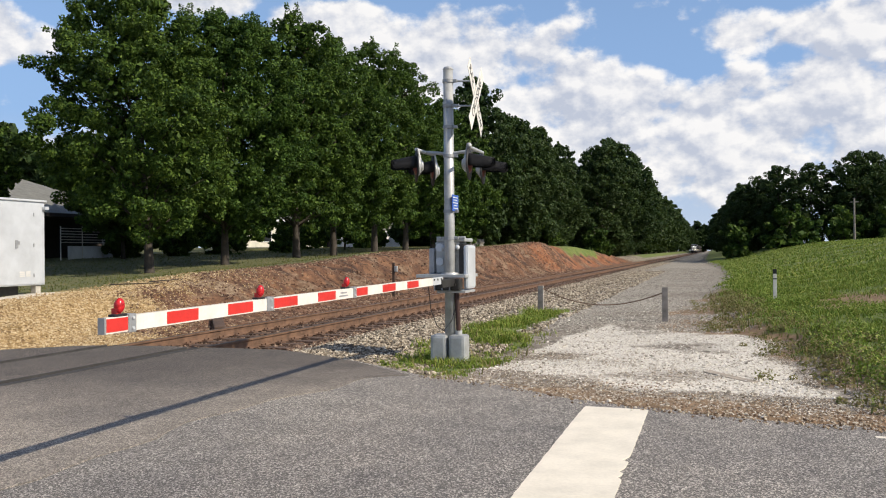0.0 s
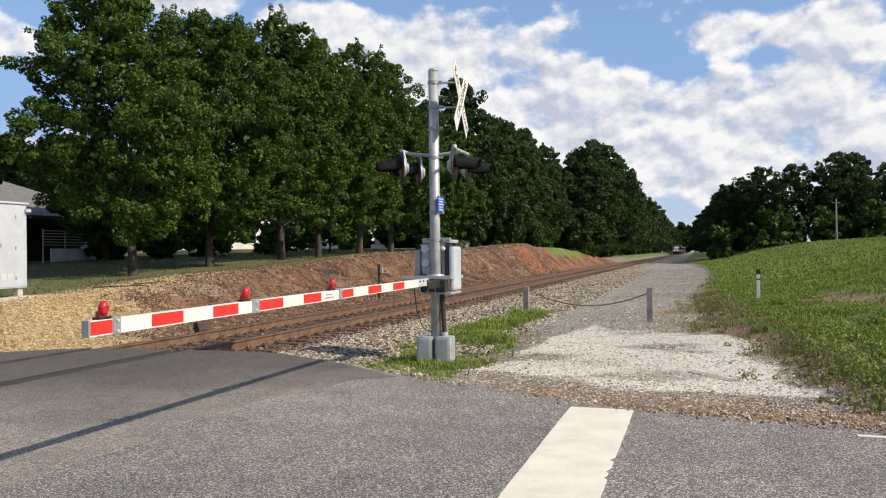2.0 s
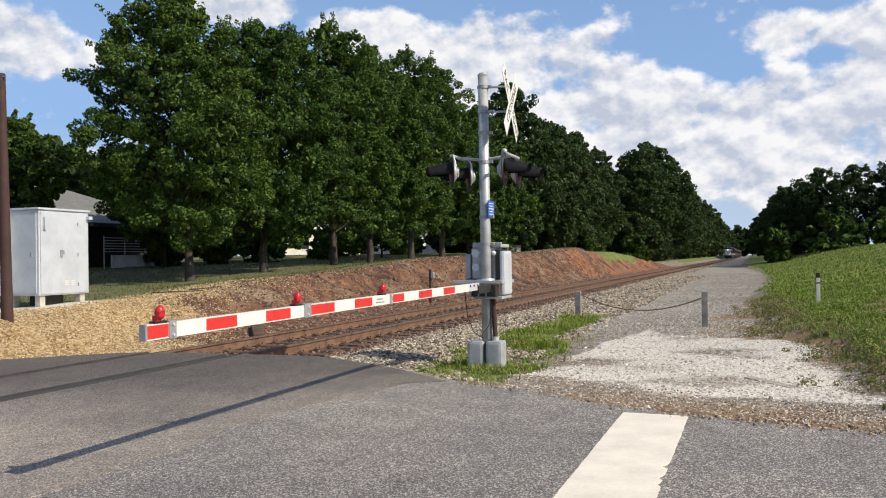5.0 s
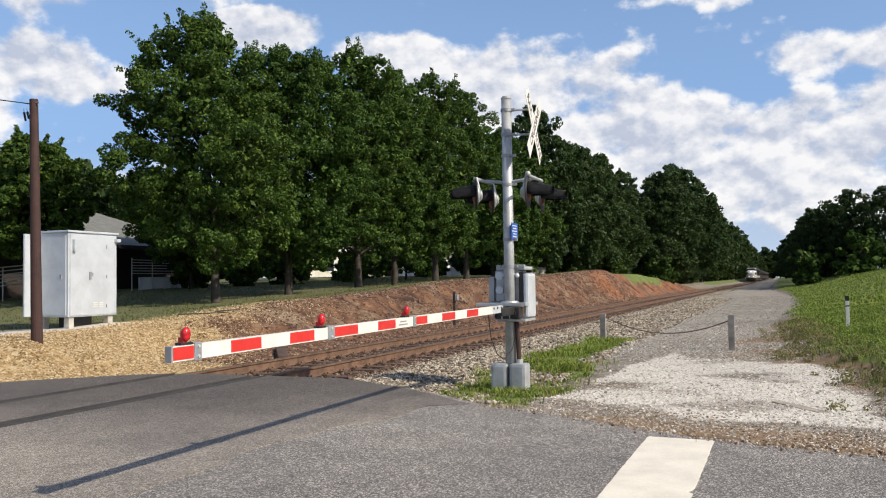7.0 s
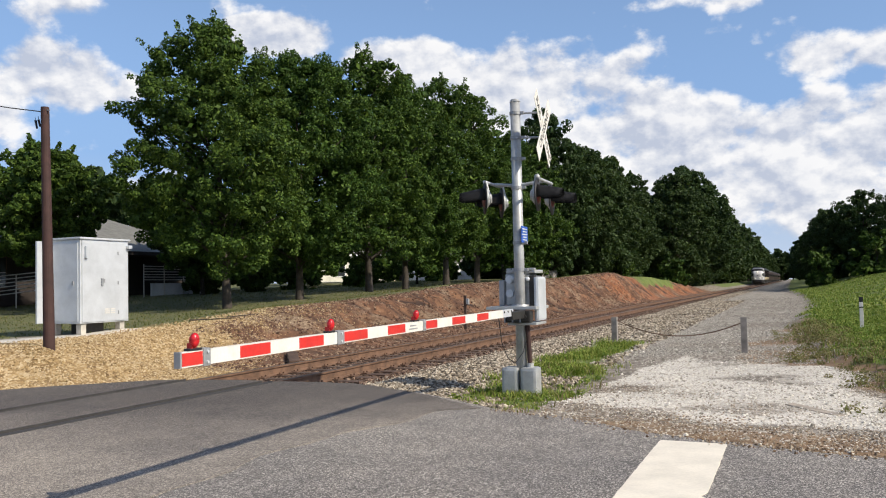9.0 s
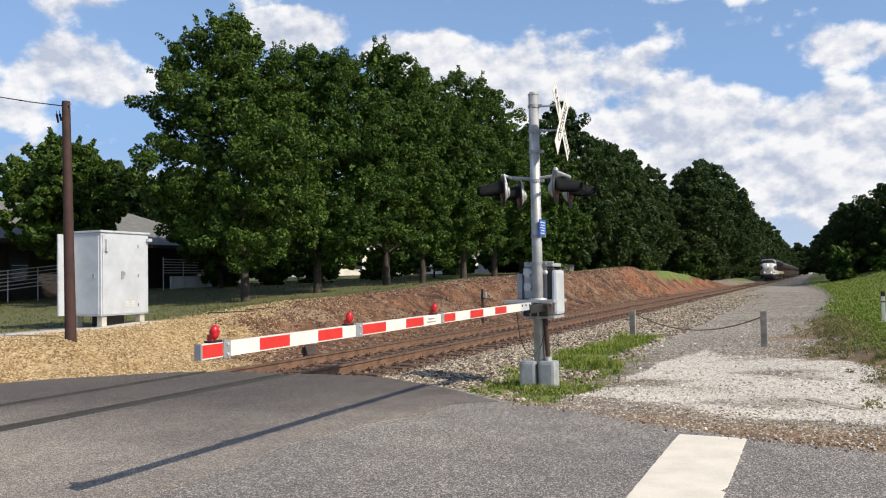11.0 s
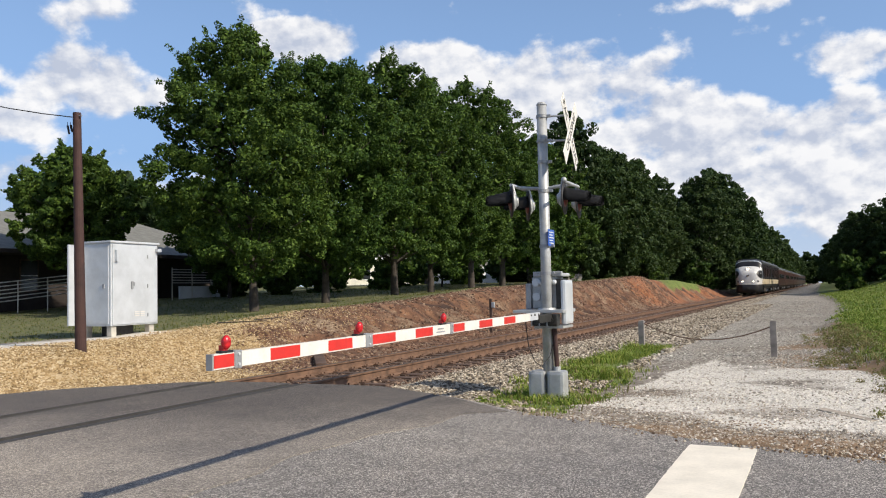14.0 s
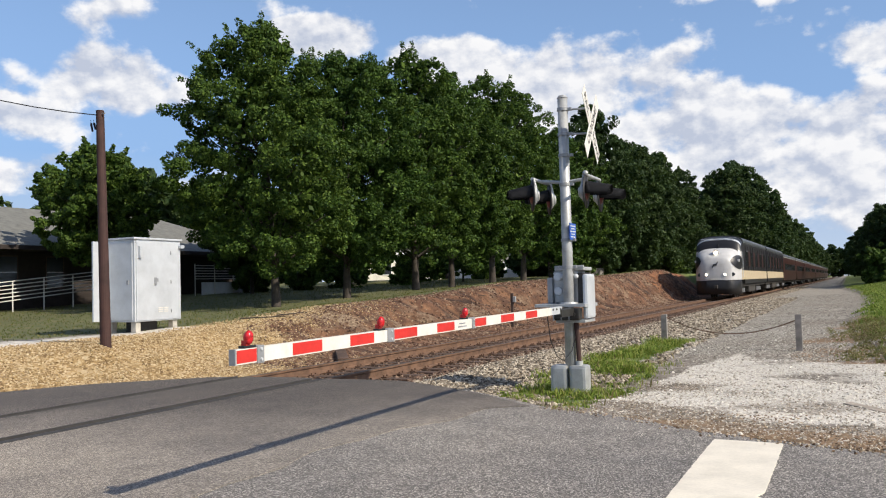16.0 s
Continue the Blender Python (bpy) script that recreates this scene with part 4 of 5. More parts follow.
    for dx, z in ((-0.12, 1.47), (-0.12, 1.27), (0.06, 1.47)):
        bm = disc(bmesh.new(), (MX + dx - 0.05, MY + 0.075, z), (0, 1, 0), 0.058, 0.05, 16)
        part("cover_knob", bm, "alu", gm, "round bolted cover")
    # added near-black block, stands for the shade in the gap beside the side cover
    part("gap_shade", boxed(MX + 0.121, MX + 0.192, MY + 0.05, MY + 0.42, 1.10, 1.52, bevel=0.004), "hub", gm)
    part("hub", boxed(MX - 0.16, MX + 0.20, MY - 0.20, MY - 0.03, 0.87, 1.035, bevel=0.02), "hub", gm, "dark greasy arm hub")
    for dx in (-0.09, 0.02, 0.12):
        part("hub_bolt", disc(bmesh.new(), (MX + dx, MY - 0.21, 0.95), (0, 1, 0), 0.03, 0.05, 10), "hub", gm)
    part("mast_flange", tubed((MX, MY, 1.09), (MX, MY, 1.115), 0.13, 0.12, 20), "galv", gm)
    for dx in (-0.18, -0.10, -0.02, 0.06, 0.13, 0.18):
        part("lid_lug", boxed(MX + dx - 0.03, MX + dx + 0.03, MY + 0.05, MY + 0.10, 1.59, 1.625, bevel=0.006), "galv", gm)
    part("fold_seam", boxed(MX - 0.02, MX - 0.008, MY + 0.07, MY + 0.082, 1.12, 1.53), "alu_dark", gm)
    for s in (-1, 1):
        bm = bmesh.new()
        bmesh.ops.create_uvsphere(bm, u_segments=10, v_segments=6, radius=0.035, matrix=Matrix.Translation((MX + s * 0.105, MY + 0.03, 1.47)))
        part("clamp_bolt", bm, "alu", gm)
    for k in range(3):
        part("hub_plate", boxed(MX - 0.17 + k * 0.11, MX - 0.155 + k * 0.11, MY - 0.215, MY - 0.02, 0.865, 1.04), "alu_dark", gm)
    # dangling cable
    cu = bmesh.new()
    pts = [(MX - 0.12, MY - 0.6, 0.96), (MX - 0.10, MY - 0.55, 0.62), (MX - 0.05, MY - 0.45, 0.40), (MX + 0.0, MY - 0.30, 0.32), (MX + 0.06, MY - 0.12, 0.45), (MX + 0.10, MY - 0.08, 0.62)]
    for a, b in zip(pts, pts[1:]):
        tube(cu, a, b, 0.006, n=6)
    part("cable", cu, "black", gm, "thin hanging cable")
    return gm


# the arm: its stripes from tip to root, along y
STRIPES = [(4.10, 4.30, "red"), (4.37, 4.68, "white"), (4.68, 5.04, "red"), (5.04, 5.41, "white"), (5.41, 5.77, "red"), (5.77, 5.98, "white"),
           (6.09, 6.51, "red"), (6.51, 6.90, "white"), (6.90, 7.28, "red"), (7.28, 7.69, "white"),
           (7.76, 8.06, "red"), (8.06, 8.47, "white"), (8.47, 8.87, "red"), (8.87, 9.25, "white"), (9.25, 9.65, "red"), (9.65, 10.20, "white"), (10.20, 10.62, "alu")]


def arm_z(y):
    return 0.98 + (y - 4.1) * 0.0072


def build_arm(arm):
    ax = -3.43
    for a, b, m in STRIPES:
        h = 0.048
        bm = bmesh.new()
        za, zb = arm_z(a), arm_z(b)
        vs = [bm.verts.new((ax + dx, y, z + dz)) for y, z in ((a, za), (b, zb)) for dx, dz in ((-0.022, -h), (0.022, -h), (0.022, h), (-0.022, h))]
        for q in ((0, 1, 2, 3), (7, 6, 5, 4), (0, 4, 5, 1), (1, 5, 6, 2), (2, 6, 7, 3), (3, 7, 4, 0)):
            bm.faces.new([vs[k] for k in q])
        bmesh.ops.recalc_face_normals(bm, faces=bm.faces)
        part("stripe", bm, "white" if m == "red" else m, arm)
        if m == "red":
            lo, hi = -0.039, 0.041
            bm = bmesh.new()
            vs = [bm.verts.new((ax + dx, y, arm_z(y) + dz)) for y in (a + 0.004, b - 0.004) for dx, dz in ((0.018, lo), (0.0245, lo), (0.0245, hi), (0.018, hi))]
            for q in ((0, 1, 2, 3), (7, 6, 5, 4), (0, 4, 5, 1), (1, 5, 6, 2), (2, 6, 7, 3), (3, 7, 4, 0)):
                bm.faces.new([vs[k] for k in q])
            bmesh.ops.recalc_face_normals(bm, faces=bm.faces)
            part("reflective_panel", bm, "red", arm, "red reflective panel")
    for a, b in ((4.30, 4.37), (5.98, 6.09), (7.69, 7.76)):
        z = arm_z(a)
        part("joint_clamp", boxed(ax - 0.028, ax + 0.03, a, b, z - 0.056, z + 0.058, bevel=0.006), "alu_dark", arm, "grey joint clamp with bolts")
        for dz in (-0.03, 0.035):
            part("bolt", disc(bmesh.new(), (ax + 0.033, (a + b) / 2, z + dz), (1, 0, 0), 0.010, 0.012, 8), "alu", arm)
    part("tip_cap", boxed(ax - 0.024, ax + 0.024, 4.085, 4.10, arm_z(4.1) - 0.05, arm_z(4.1) + 0.05), "alu_dark", arm)
    for y in (10.25, 10.4, 10.55):
        part("bolt", disc(bmesh.new(), (ax + 0.026, y, arm_z(y) + 0.02), (1, 0, 0), 0.012, 0.012, 8), "hub", arm)
    part("arm_socket", boxed(ax - 0.04, ax + 0.04, 10.55, 11.12, 0.93, 1.04, bevel=0.01), "hub", arm, "dark arm socket")
    for y in (4.22, 5.88, 7.53):
        z = arm_z(y) + 0.048
        part("lamp_bracket", boxed(ax - 0.025, ax + 0.025, y - 0.045, y + 0.07, z, z + 0.016, bevel=0.004), "black", arm)
        bm = bmesh.new()
        bmesh.ops.create_uvsphere(bm, u_segments=18, v_segments=10, radius=0.046, matrix=Matrix.Translation((ax + 0.025, y, z + 0.068)) @ Matrix.Diagonal((0.6, 0.72, 1.0, 1)))
        smooth(part("lamp_lens", bm, "lens", arm, "red arm lamp lens"))
        bm = bmesh.new()
        disc(bm, (ax + 0.012, y, z + 0.068), (1, 0, 0), 0.028, 0.02, 18)
        box(bm, ax - 0.02, ax + 0.02, y - 0.02, y + 0.02, z + 0.01, z + 0.05)
        part("lamp_body", bm, "red", arm, "red plastic lamp body")
    # small maker's mark as bars
    for k, (w, dz) in enumerate(((0.14, 0.012), (0.20, -0.018))):
        part("mark_bar", boxed(ax + 0.022, ax + 0.0245, 7.46 - w / 2, 7.46 + w / 2, arm_z(7.46) + dz - 0.006, arm_z(7.46) + dz + 0.007), "alu_dark", arm)


# ---- cabinet, poles, posts ----
def build_cabinet():
    c = thing("signal_cabinet", (0, 0, 0), "pale grey aluminium signal cabinet on short legs", "cabinet")
    x0, x1, y0, y1, z0, z1 = -16.0, -15.0, 14.47, 15.97, 0.72, 2.66
    part("body", boxed(x0, x1, y0, y1, z0, z1, bevel=0.012), "alu", c)
    part("roof_sheet", boxed(x0 - 0.04, x1 + 0.04, y0 - 0.04, y1 + 0.04, z1, z1 + 0.05, bevel=0.012), "alu", c)
    d = part("door", boxed(x1, x1 + 0.022, y0 + 0.04, y1 - 0.04, z0 + 0.03, z1 - 0.03, bevel=0.006), "alu", c, "flat locked door")
    part("door_handle", boxed(x1 + 0.022, x1 + 0.05, y0 + 0.60, y0 + 0.66, 1.58, 1.76, bevel=0.006), "alu_dark", d)
    part("lock_plate", boxed(x1 + 0.022, x1 + 0.034, y0 + 0.67, y0 + 0.72, 1.66, 1.74), "alu_dark", d)
    for z in (0.95, 1.65, 2.36):
        part("hinge", tubed((x1 + 0.03, y1 - 0.36, z - 0.04), (x1 + 0.03, y1 - 0.36, z + 0.04), 0.014, n=8), "alu_dark", d)
    for k in range(2):
        for j in range(3):
            y = y0 + 0.72 + k * 0.18
            part("louvre", boxed(x1 + 0.022, x1 + 0.030, y, y + 0.14, 0.93 + j * 0.045, 0.955 + j * 0.045), "white", d)
    part("lamp_hook", boxed(x1 + 0.02, x1 + 0.09, y0 + 0.10, y0 + 0.17, 2.22, 2.50, bevel=0.01), "alu", c)
    part("lamp_hook", boxed(x1 + 0.02, x1 + 0.12, y1 - 0.10, y1 + 0.02, 2.48, 2.56, bevel=0.01), "alu", c)
    sd = part("side_door", boxed(x0 + 0.06, x1 - 0.06, y0 - 0.018, y0, z0 + 0.05, z1 - 0.06, bevel=0.005), "alu", c)
    part("door_handle", boxed(x1 - 0.22, x1 - 0.17, y0 - 0.04, y0 - 0.018, 1.60, 1.70), "alu_dark", sd)
    part("open_door", boxed(x0 - 0.03, x0 + 0.02, y0 - 0.32, y0 - 0.02, z0 + 0.02, z1 - 0.02, bevel=0.008), "alu", c, "narrow side panel standing ajar")
    for x in (x0 + 0.12, x1 - 0.12):
        for y in (y0 + 0.14, y1 - 0.16):
            part("leg", boxed(x - 0.075, x + 0.075, y - 0.075, y + 0.075, land1(x, y) - 0.05, z0, bevel=0.006), "concrete", c, "square concrete leg")
    part("cable_duct", boxed(x0 + 0.3, x1 - 0.3, y0 + 0.4, y1 - 0.5, land1(-15.5, 15.2) - 0.05, z0), "hub", c)


def build_posts():
    p = thing("utility_pole", (-12.72, 11.55, 0), "dark brown timber service pole with a cable", "utility pole")
    zb = land1(-12.72, 11.55)
    part("pole", tubed((0, 0, zb - 0.3), (-0.13, 0.02, 4.93), 0.105, 0.075, 18), "pole", p)
    part("insulator_bolt", tubed((-0.18, 0, 4.86), (0.02, 0, 4.86), 0.012, n=6), "alu_dark", p)
    bm = bmesh.new()
    a, b = Vector((-0.15, 0.0, 4.84)), Vector((-9.0, -3.0, 8.7))
    prev = a
    for k in range(1, 15):
        u = k / 14
        q = a.lerp(b, u) - Vector((0, 0, 2.6 * u * (1 - u)))
        tube(bm, prev, q, 0.010, n=6)
        prev = q
    part("cable", bm, "hub", p, "sagging black cable")
    for dx, h in ((-0.36, 0.16), (-0.28, 0.13)):
        bm = tubed((dx, 0, 4.77), (dx + 0.01, 0, 4.70), 0.005, n=6)
        tube(bm, (dx + 0.01, 0, 4.70), (dx + 0.05, 0, 4.70 - h), 0.022, 0.018, n=8)
        part("splice_sleeve", bm, "black", p)
    for x, y, h, w in ((-3.93, 20.0, 0.62, 0.065), (-0.89, 17.4, 0.70, 0.06)):
        z = land1(x, y)
        o = thing("timber_post", (x, y, z), "short weathered grey timber post holding a chain", "post", group="chain posts")
        part("post", boxed(-w, w, -w, w, -0.1, h, bevel=0.01), "wood", o)
    ch = thing("chain", (0, 0, 0), "sagging rusty chain between two timber posts", "chain")
    bm = bmesh.new()
    a, b = Vector((-3.86, 19.96, land1(-3.93, 20.0) + 0.55)), Vector((-0.95, 17.43, land1(-0.89, 17.4) + 0.58))
    prev = a
    for k in range(1, 25):
        u = k / 24
        q = a.lerp(b, u) - Vector((0, 0, 1.25 * u * (1 - u)))
        tube(bm, prev, q, 0.011, n=6)
        prev = q
    part("links", bm, "rust", ch)
    x, y = 1.5, 22.3
    z = land1(x, y)
    mk = thing("marker_post", (x, y, z), "white marker post with a black top in the grass", "marker post")
    part("post", boxed(-0.042, 0.042, -0.03, 0.03, -0.1, 0.68, bevel=0.008), "white", mk)
    part("black_band", boxed(-0.045, 0.045, -0.033, 0.033, 0.68, 0.80, bevel=0.006), "black", mk)
    part("black_band", boxed(-0.045, 0.045, -0.033, 0.033, 0.54, 0.57), "black", mk)
    bd = thing("weathered_board", (0.19, 10.15, land1(0.19, 10.15)), "short weathered board half sunk in the white gravel", "board")
    part("board", boxed(-0.39, 0.39, -0.055, 0.055, -0.03, 0.014, bevel=0.006), "palewood", bd)
    bd.matrix_basis = pose(0.19, 10.15, land1(0.19, 10.15), 4, 2, -49)
    x, y = 12.6, 85.0
    fp = thing("far_pole", (x, y, land1(x, y)), "thin grey utility pole standing before the wood", "utility pole")
    part("pole", tubed((0, 0, -0.3), (0, 0, 3.9), 0.10, 0.07, 10), "wood", fp)
    part("crosspiece", boxed(-0.35, 0.35, -0.04, 0.04, 3.5, 3.58), "wood", fp)
    x, y = -10.75, 27.8
    st = thing("steel_stake", (x, y, land1(x, y)), "dark stake with a small grey box on the far bank", "stake")
    part("stake", boxed(-0.05, 0.05, -0.04, 0.04, -0.1, 1.2, bevel=0.008), "tie", st)
    part("junction_box", boxed(0.04, 0.14, -0.06, 0.06, 0.88, 1.08, bevel=0.01), "galv", st, "small grey junction box")
    x, y = -10.25, 15.9
    pl = thing("old_tie", (x, y, land1(x, y)), "dark discarded timber tie lying beside the track", "railway tie")
    o = part("timber", boxed(-0.12, 0.12, -0.8, 0.8, -0.02, 0.12, bevel=0.02), "tie", pl)
    pl.matrix_basis = pose(x, y, land1(x, y), 3, 0, 35)


# ---- trees ----
def leaf_cloud(centres, radii, per, size, rs, flat=0.75):
    """Leaves round clump centres: small folded quads."""
    n = len(centres) * per
    c = np.repeat(np.asarray(centres), per, axis=0)
    r = np.repeat(np.asarray(radii), per)
    d = rs.normal(0, 1, (n, 3))
    d /= np.linalg.norm(d, axis=1)[:, None] + 1e-9
    p = c + d * (r * rs.uniform(0.35, 1.0, n) ** 0.45)[:, None] * np.array([1, 1, flat])
    nrm = d + 0.75 * rs.normal(0, 1, (n, 3)) + np.array([0, 0, 0.35])
    nrm /= np.linalg.norm(nrm, axis=1)[:, None] + 1e-9
    u = np.cross(nrm, rs.normal(0, 1, (n, 3)))
    u /= np.linalg.norm(u, axis=1)[:, None] + 1e-9
    w = np.cross(nrm, u)
    s = size * rs.uniform(0.6, 1.35, n)
    a = p - u * s[:, None] * 0.6
    b = p + w * s[:, None] * 0.38
    e = p + u * s[:, None] * 0.75
    g = p - w * s[:, None] * 0.38
    v = np.stack([a, b, e, g], 1).reshape(-1, 3)
    return v, (np.arange(n) * 4)[:, None] + np.array([[0, 1, 2, 3]])


def make_tree(name, label, H, R, low, seed, clumps, per, size, leaf, at, peak=0.38, group="", shape=1.0, twigs=0.35, ragged=0.0, lean=(0, 0), boughs=24, reach=()):
    """Tapered trunk with limbs that end in boughs; each bough carries its clumps of leaves, with dark gaps between."""
    rs = np.random.RandomState(seed)
    t = thing(name, at, label, "tree", group)
    bm = bmesh.new()
    r0 = 0.0135 * H + 0.02
    pts = [(0, 0, -0.3)]
    for k in range(1, 7):
        g = (k / 6) ** 1.5
        pts.append((rs.normal(0, 0.05 * k ** 0.5) + lean[0] * g, rs.normal(0, 0.05 * k ** 0.5) + lean[1] * g, H * 0.85 * k / 6))
    for k in range(6):
        tube(bm, pts[k], pts[k + 1], r0 * (1 - k / 6.6) * (1.25 if k == 0 else 1), r0 * (1 - (k + 1) / 6.6), 10, caps=False)

    def env(u):
        """Crown radius at height share u."""
        if u < peak:
            return R * (0.50 + 0.50 * math.sin(math.pi / 2 * u / peak))
        v = (u - peak) / (1 - peak)
        return R * math.sqrt(max(0.012, 1 - v ** (1.7 + 0.5 * shape)))

    masses = []
    for k in range(boughs):
        u = (k + rs.uniform(0.1, 0.9)) / boughs
        a = k * 2.39996 + rs.uniform(-0.5, 0.5)
        e = env(u)
        rb = (0.20 + 0.24 * min(1, e / R)) * R * rs.uniform(0.8, 1.2)
        rr = max(0.0, e * rs.uniform(0.82, 1.10 + 0.10 * ragged) - rb * 0.75)
        masses.append((Vector((rr * math.cos(a) + lean[0] * u, rr * math.sin(a) + lean[1] * u, low + (H - low) * u - rb * 0.35 - 0.08 * rr)), rb))
    for a, u, far in reach:
        for j, q in enumerate((0.72, 0.88, 1.0)):
            masses.append((Vector((far * q * R * math.cos(radians(a)), far * q * R * math.sin(radians(a)), low + (H - low) * (u + 0.05 * j))), R * (0.19 - 0.055 * j)))
    # limbs to the boughs
    for c, rb in masses:
        zb = max(low * 0.6, c.z - math.hypot(c.x, c.y) * rs.uniform(0.5, 0.95))
        g = min(1, zb / H) ** 1.5
        root = Vector((lean[0] * g, lean[1] * g, min(zb, H * 0.8)))
        mid = root.lerp(c, 0.5) + Vector((0, 0, 0.08 * rb))
        tube(bm, root, mid, r0 * 0.30, r0 * 0.18, 6, caps=False)
        tube(bm, mid, c, r0 * 0.18, r0 * 0.06, 5, caps=False)
    weight = np.array([rb ** 1.4 for _, rb in masses])
    pick = rs.choice(len(masses), clumps, p=weight / weight.sum())
    centres, radii, tc, tr_ = [], [], [], []
    for k in pick:
        c, rb = masses[k]
        out = Vector((c.x - lean[0] * 0.5, c.y - lean[1] * 0.5, 0.35 * R))
        d = Vector(rs.normal(0, 1, 3).tolist()).normalized() + out.normalized() * 0.45
        d = d.normalized()
        p = c + Vector((d.x, d.y, d.z * 0.72)) * rb * rs.uniform(0.45, 1.0) ** 0.5
        centres.append(p)
        radii.append(R * rs.uniform(0.075, 0.15) * (1 - 0.15 * ragged))
        if rs.uniform() < twigs and d.z > -0.3:
            ln = R * rs.uniform(0.08, 0.19) * (0.7 + 0.6 * ragged)
            dd = (d + Vector((0, 0, 0.35))).normalized()
            for j in range(5):
                tc.append(tuple(p + dd * (ln * (j + 1) / 5)))
                tr_.append(R * 0.055 * (1.2 - j / 6))
    smooth(part("trunk", bm, "bark", t, "grey-brown trunk with limbs"))
    v, f = leaf_cloud([tuple(c) for c in centres], radii, per, size, rs)
    inner = [tuple(Vector((c.x * 0.55, c.y * 0.55, low + (c.z - low) * 0.95))) for c in centres[::3]]
    v3, f3 = leaf_cloud(inner, [0.22 * R] * len(inner), max(20, per // 4), size * 1.9, rs)
    sets = [(v, f), (v3, f3)] + ([leaf_cloud(tc, tr_, 13, size * 0.95, rs)] if tc else [])
    vs, fs, n = [], [], 0
    for a, b in sets:
        vs.append(a)
        fs.append(b + n)
        n += len(a)
    me = mesh_from("crown", np.concatenate(vs).tolist(), np.concatenate(fs).tolist(), leaf)
    o = new("crown", me)
    o.parent = t
    o["label"] = "dense green leaf crown"
    return t


def build_trees():
    lab = "broad green maple tree on the lawn by the railway"
    g = "row of trees by the railway"
    rows = [(-19.35, 25.6, 10.5, 3.55, 41, 2.35), (-19.4, 30.6, 10.4, 3.7, 42, 2.3), (-19.0, 36.2, 11.4, 3.7, 43, 2.4), (-19.3, 41.0, 11.4, 3.7, 44, 2.4), (-19.0, 46.0, 12.2, 3.7, 45, 2.5), (-19.2, 51.8, 12.5, 3.7, 46, 2.5)]
    for x, y, H, R, s, low in rows:
        make_tree("maple_tree", lab, H, R, low, s, 420 if y < 32 else 330, 230 if y < 32 else 190, 0.092 if y < 32 else 0.11, "leaf", (x, y, land1(x, y)), peak=0.34, group=g, shape=0.2 if y < 28 else 0.7, twigs=0.4, ragged=1.0, boughs=42 if y < 28 else 32, lean=(-0.5, -0.3) if y < 28 else (0, 0), reach=((217, 0.53, 1.06),) if y < 28 else ())
    # tree behind the cabinet, and others on the lawn
    for x, y, H, R, s in ((-28.6, 25.4, 6.7, 2.35, 51), (-41.0, 36.0, 9.0, 3.6, 52), (-28.0, 35.0, 6.0, 2.6, 56), (-31.5, 66.0, 11.0, 3.6, 53), (-20.0, 60.0, 11.3, 3.6, 54), (-21.0, 68.0, 11.2, 3.8, 55)):
        make_tree("shade_tree", "dark green shade tree near the houses", H, R, 2.5 if s == 51 else 1.7, s, 260, 170 if s == 51 else 120, 0.125 if s == 51 else 0.16, "leaf", (x, y, land1(x, y)), group="trees near the houses", twigs=0.5, ragged=0.7)
    for k, (x, y, H, R) in enumerate(((-32.5, 45.0, 4.6, 2.6), (-33.5, 51.5, 5.0, 2.8), (-35.0, 58.0, 5.2, 2.9), (-36.5, 74.0, 5.0, 2.8), (-25.5, 56.0, 4.2, 2.2), (-30.0, 84.0, 5.5, 3.0))):
        make_tree("shade_tree", "low dark bushy tree behind the row of maples", H, R, 1.0, 90 + k, 130, 90, 0.17, "leaf", (x, y, land1(x, y)), group="trees near the houses", twigs=0.3, ragged=0.6, boughs=16, shape=0.8)
    # woods: a few tree shapes, copied with turns and sizes
    kinds = [make_tree("wood_tree", "tall dark woodland tree beside the track", 17, 5.8, 2.0, 60 + k, 330, 88, 0.27, "leaf_far", (-24 - 7 * k, 100 + 6 * k, land1(-24 - 7 * k, 100 + 6 * k)), twigs=0.12, boughs=40, shape=0.8, ragged=0.5, group="woods along the railway") for k in range(4)]
    thin = [make_tree("wood_tree", "tall dark woodland tree far along the track", 17, 5.8, 2.4, 70 + k, 230, 34, 0.62, "leaf_far", (-30 - 9 * k, 180 + 9 * k, land1(-30 - 9 * k, 180 + 9 * k)), twigs=0.08, boughs=34, ragged=0.5, group="woods along the railway") for k in range(3)]
    rnd = random.Random(8)

    def put(x, y, s):
        src = rnd.choice(thin if y > 168 or x < -22 else kinds)
        o = copy_thing(src, pose(x, y, land1(x, y) - 0.3, 0, 0, rnd.uniform(0, 360)))
        o.scale = (s * rnd.uniform(0.9, 1.1), s * rnd.uniform(0.9, 1.1), s * rnd.uniform(0.88, 1.12))

    for y in np.arange(74, 112, 7.5):
        put(-19.5 + rnd.uniform(-1.5, 1), y, rnd.uniform(0.76, 0.87))
        put(-27 + rnd.uniform(-2, 2), y + 3, rnd.uniform(0.62, 0.78))
    for x, y, s in ((-15.0, 122, 1.02), (-14.6, 131, 1.18), (-15.6, 141, 1.14), (-17.0, 152, 0.95), (-18.0, 162, 1.0)):
        put(x, y, s)
    y = 172.0
    while y < 320:
        put(-19.0 + rnd.uniform(-1.4, 0.8), y, rnd.uniform(0.85, 1.18))
        y += rnd.uniform(6, 12)
    for y in np.arange(120, 320, 24.0):
        put(-27 + rnd.uniform(-2, 2), y, rnd.uniform(1.0, 1.25))
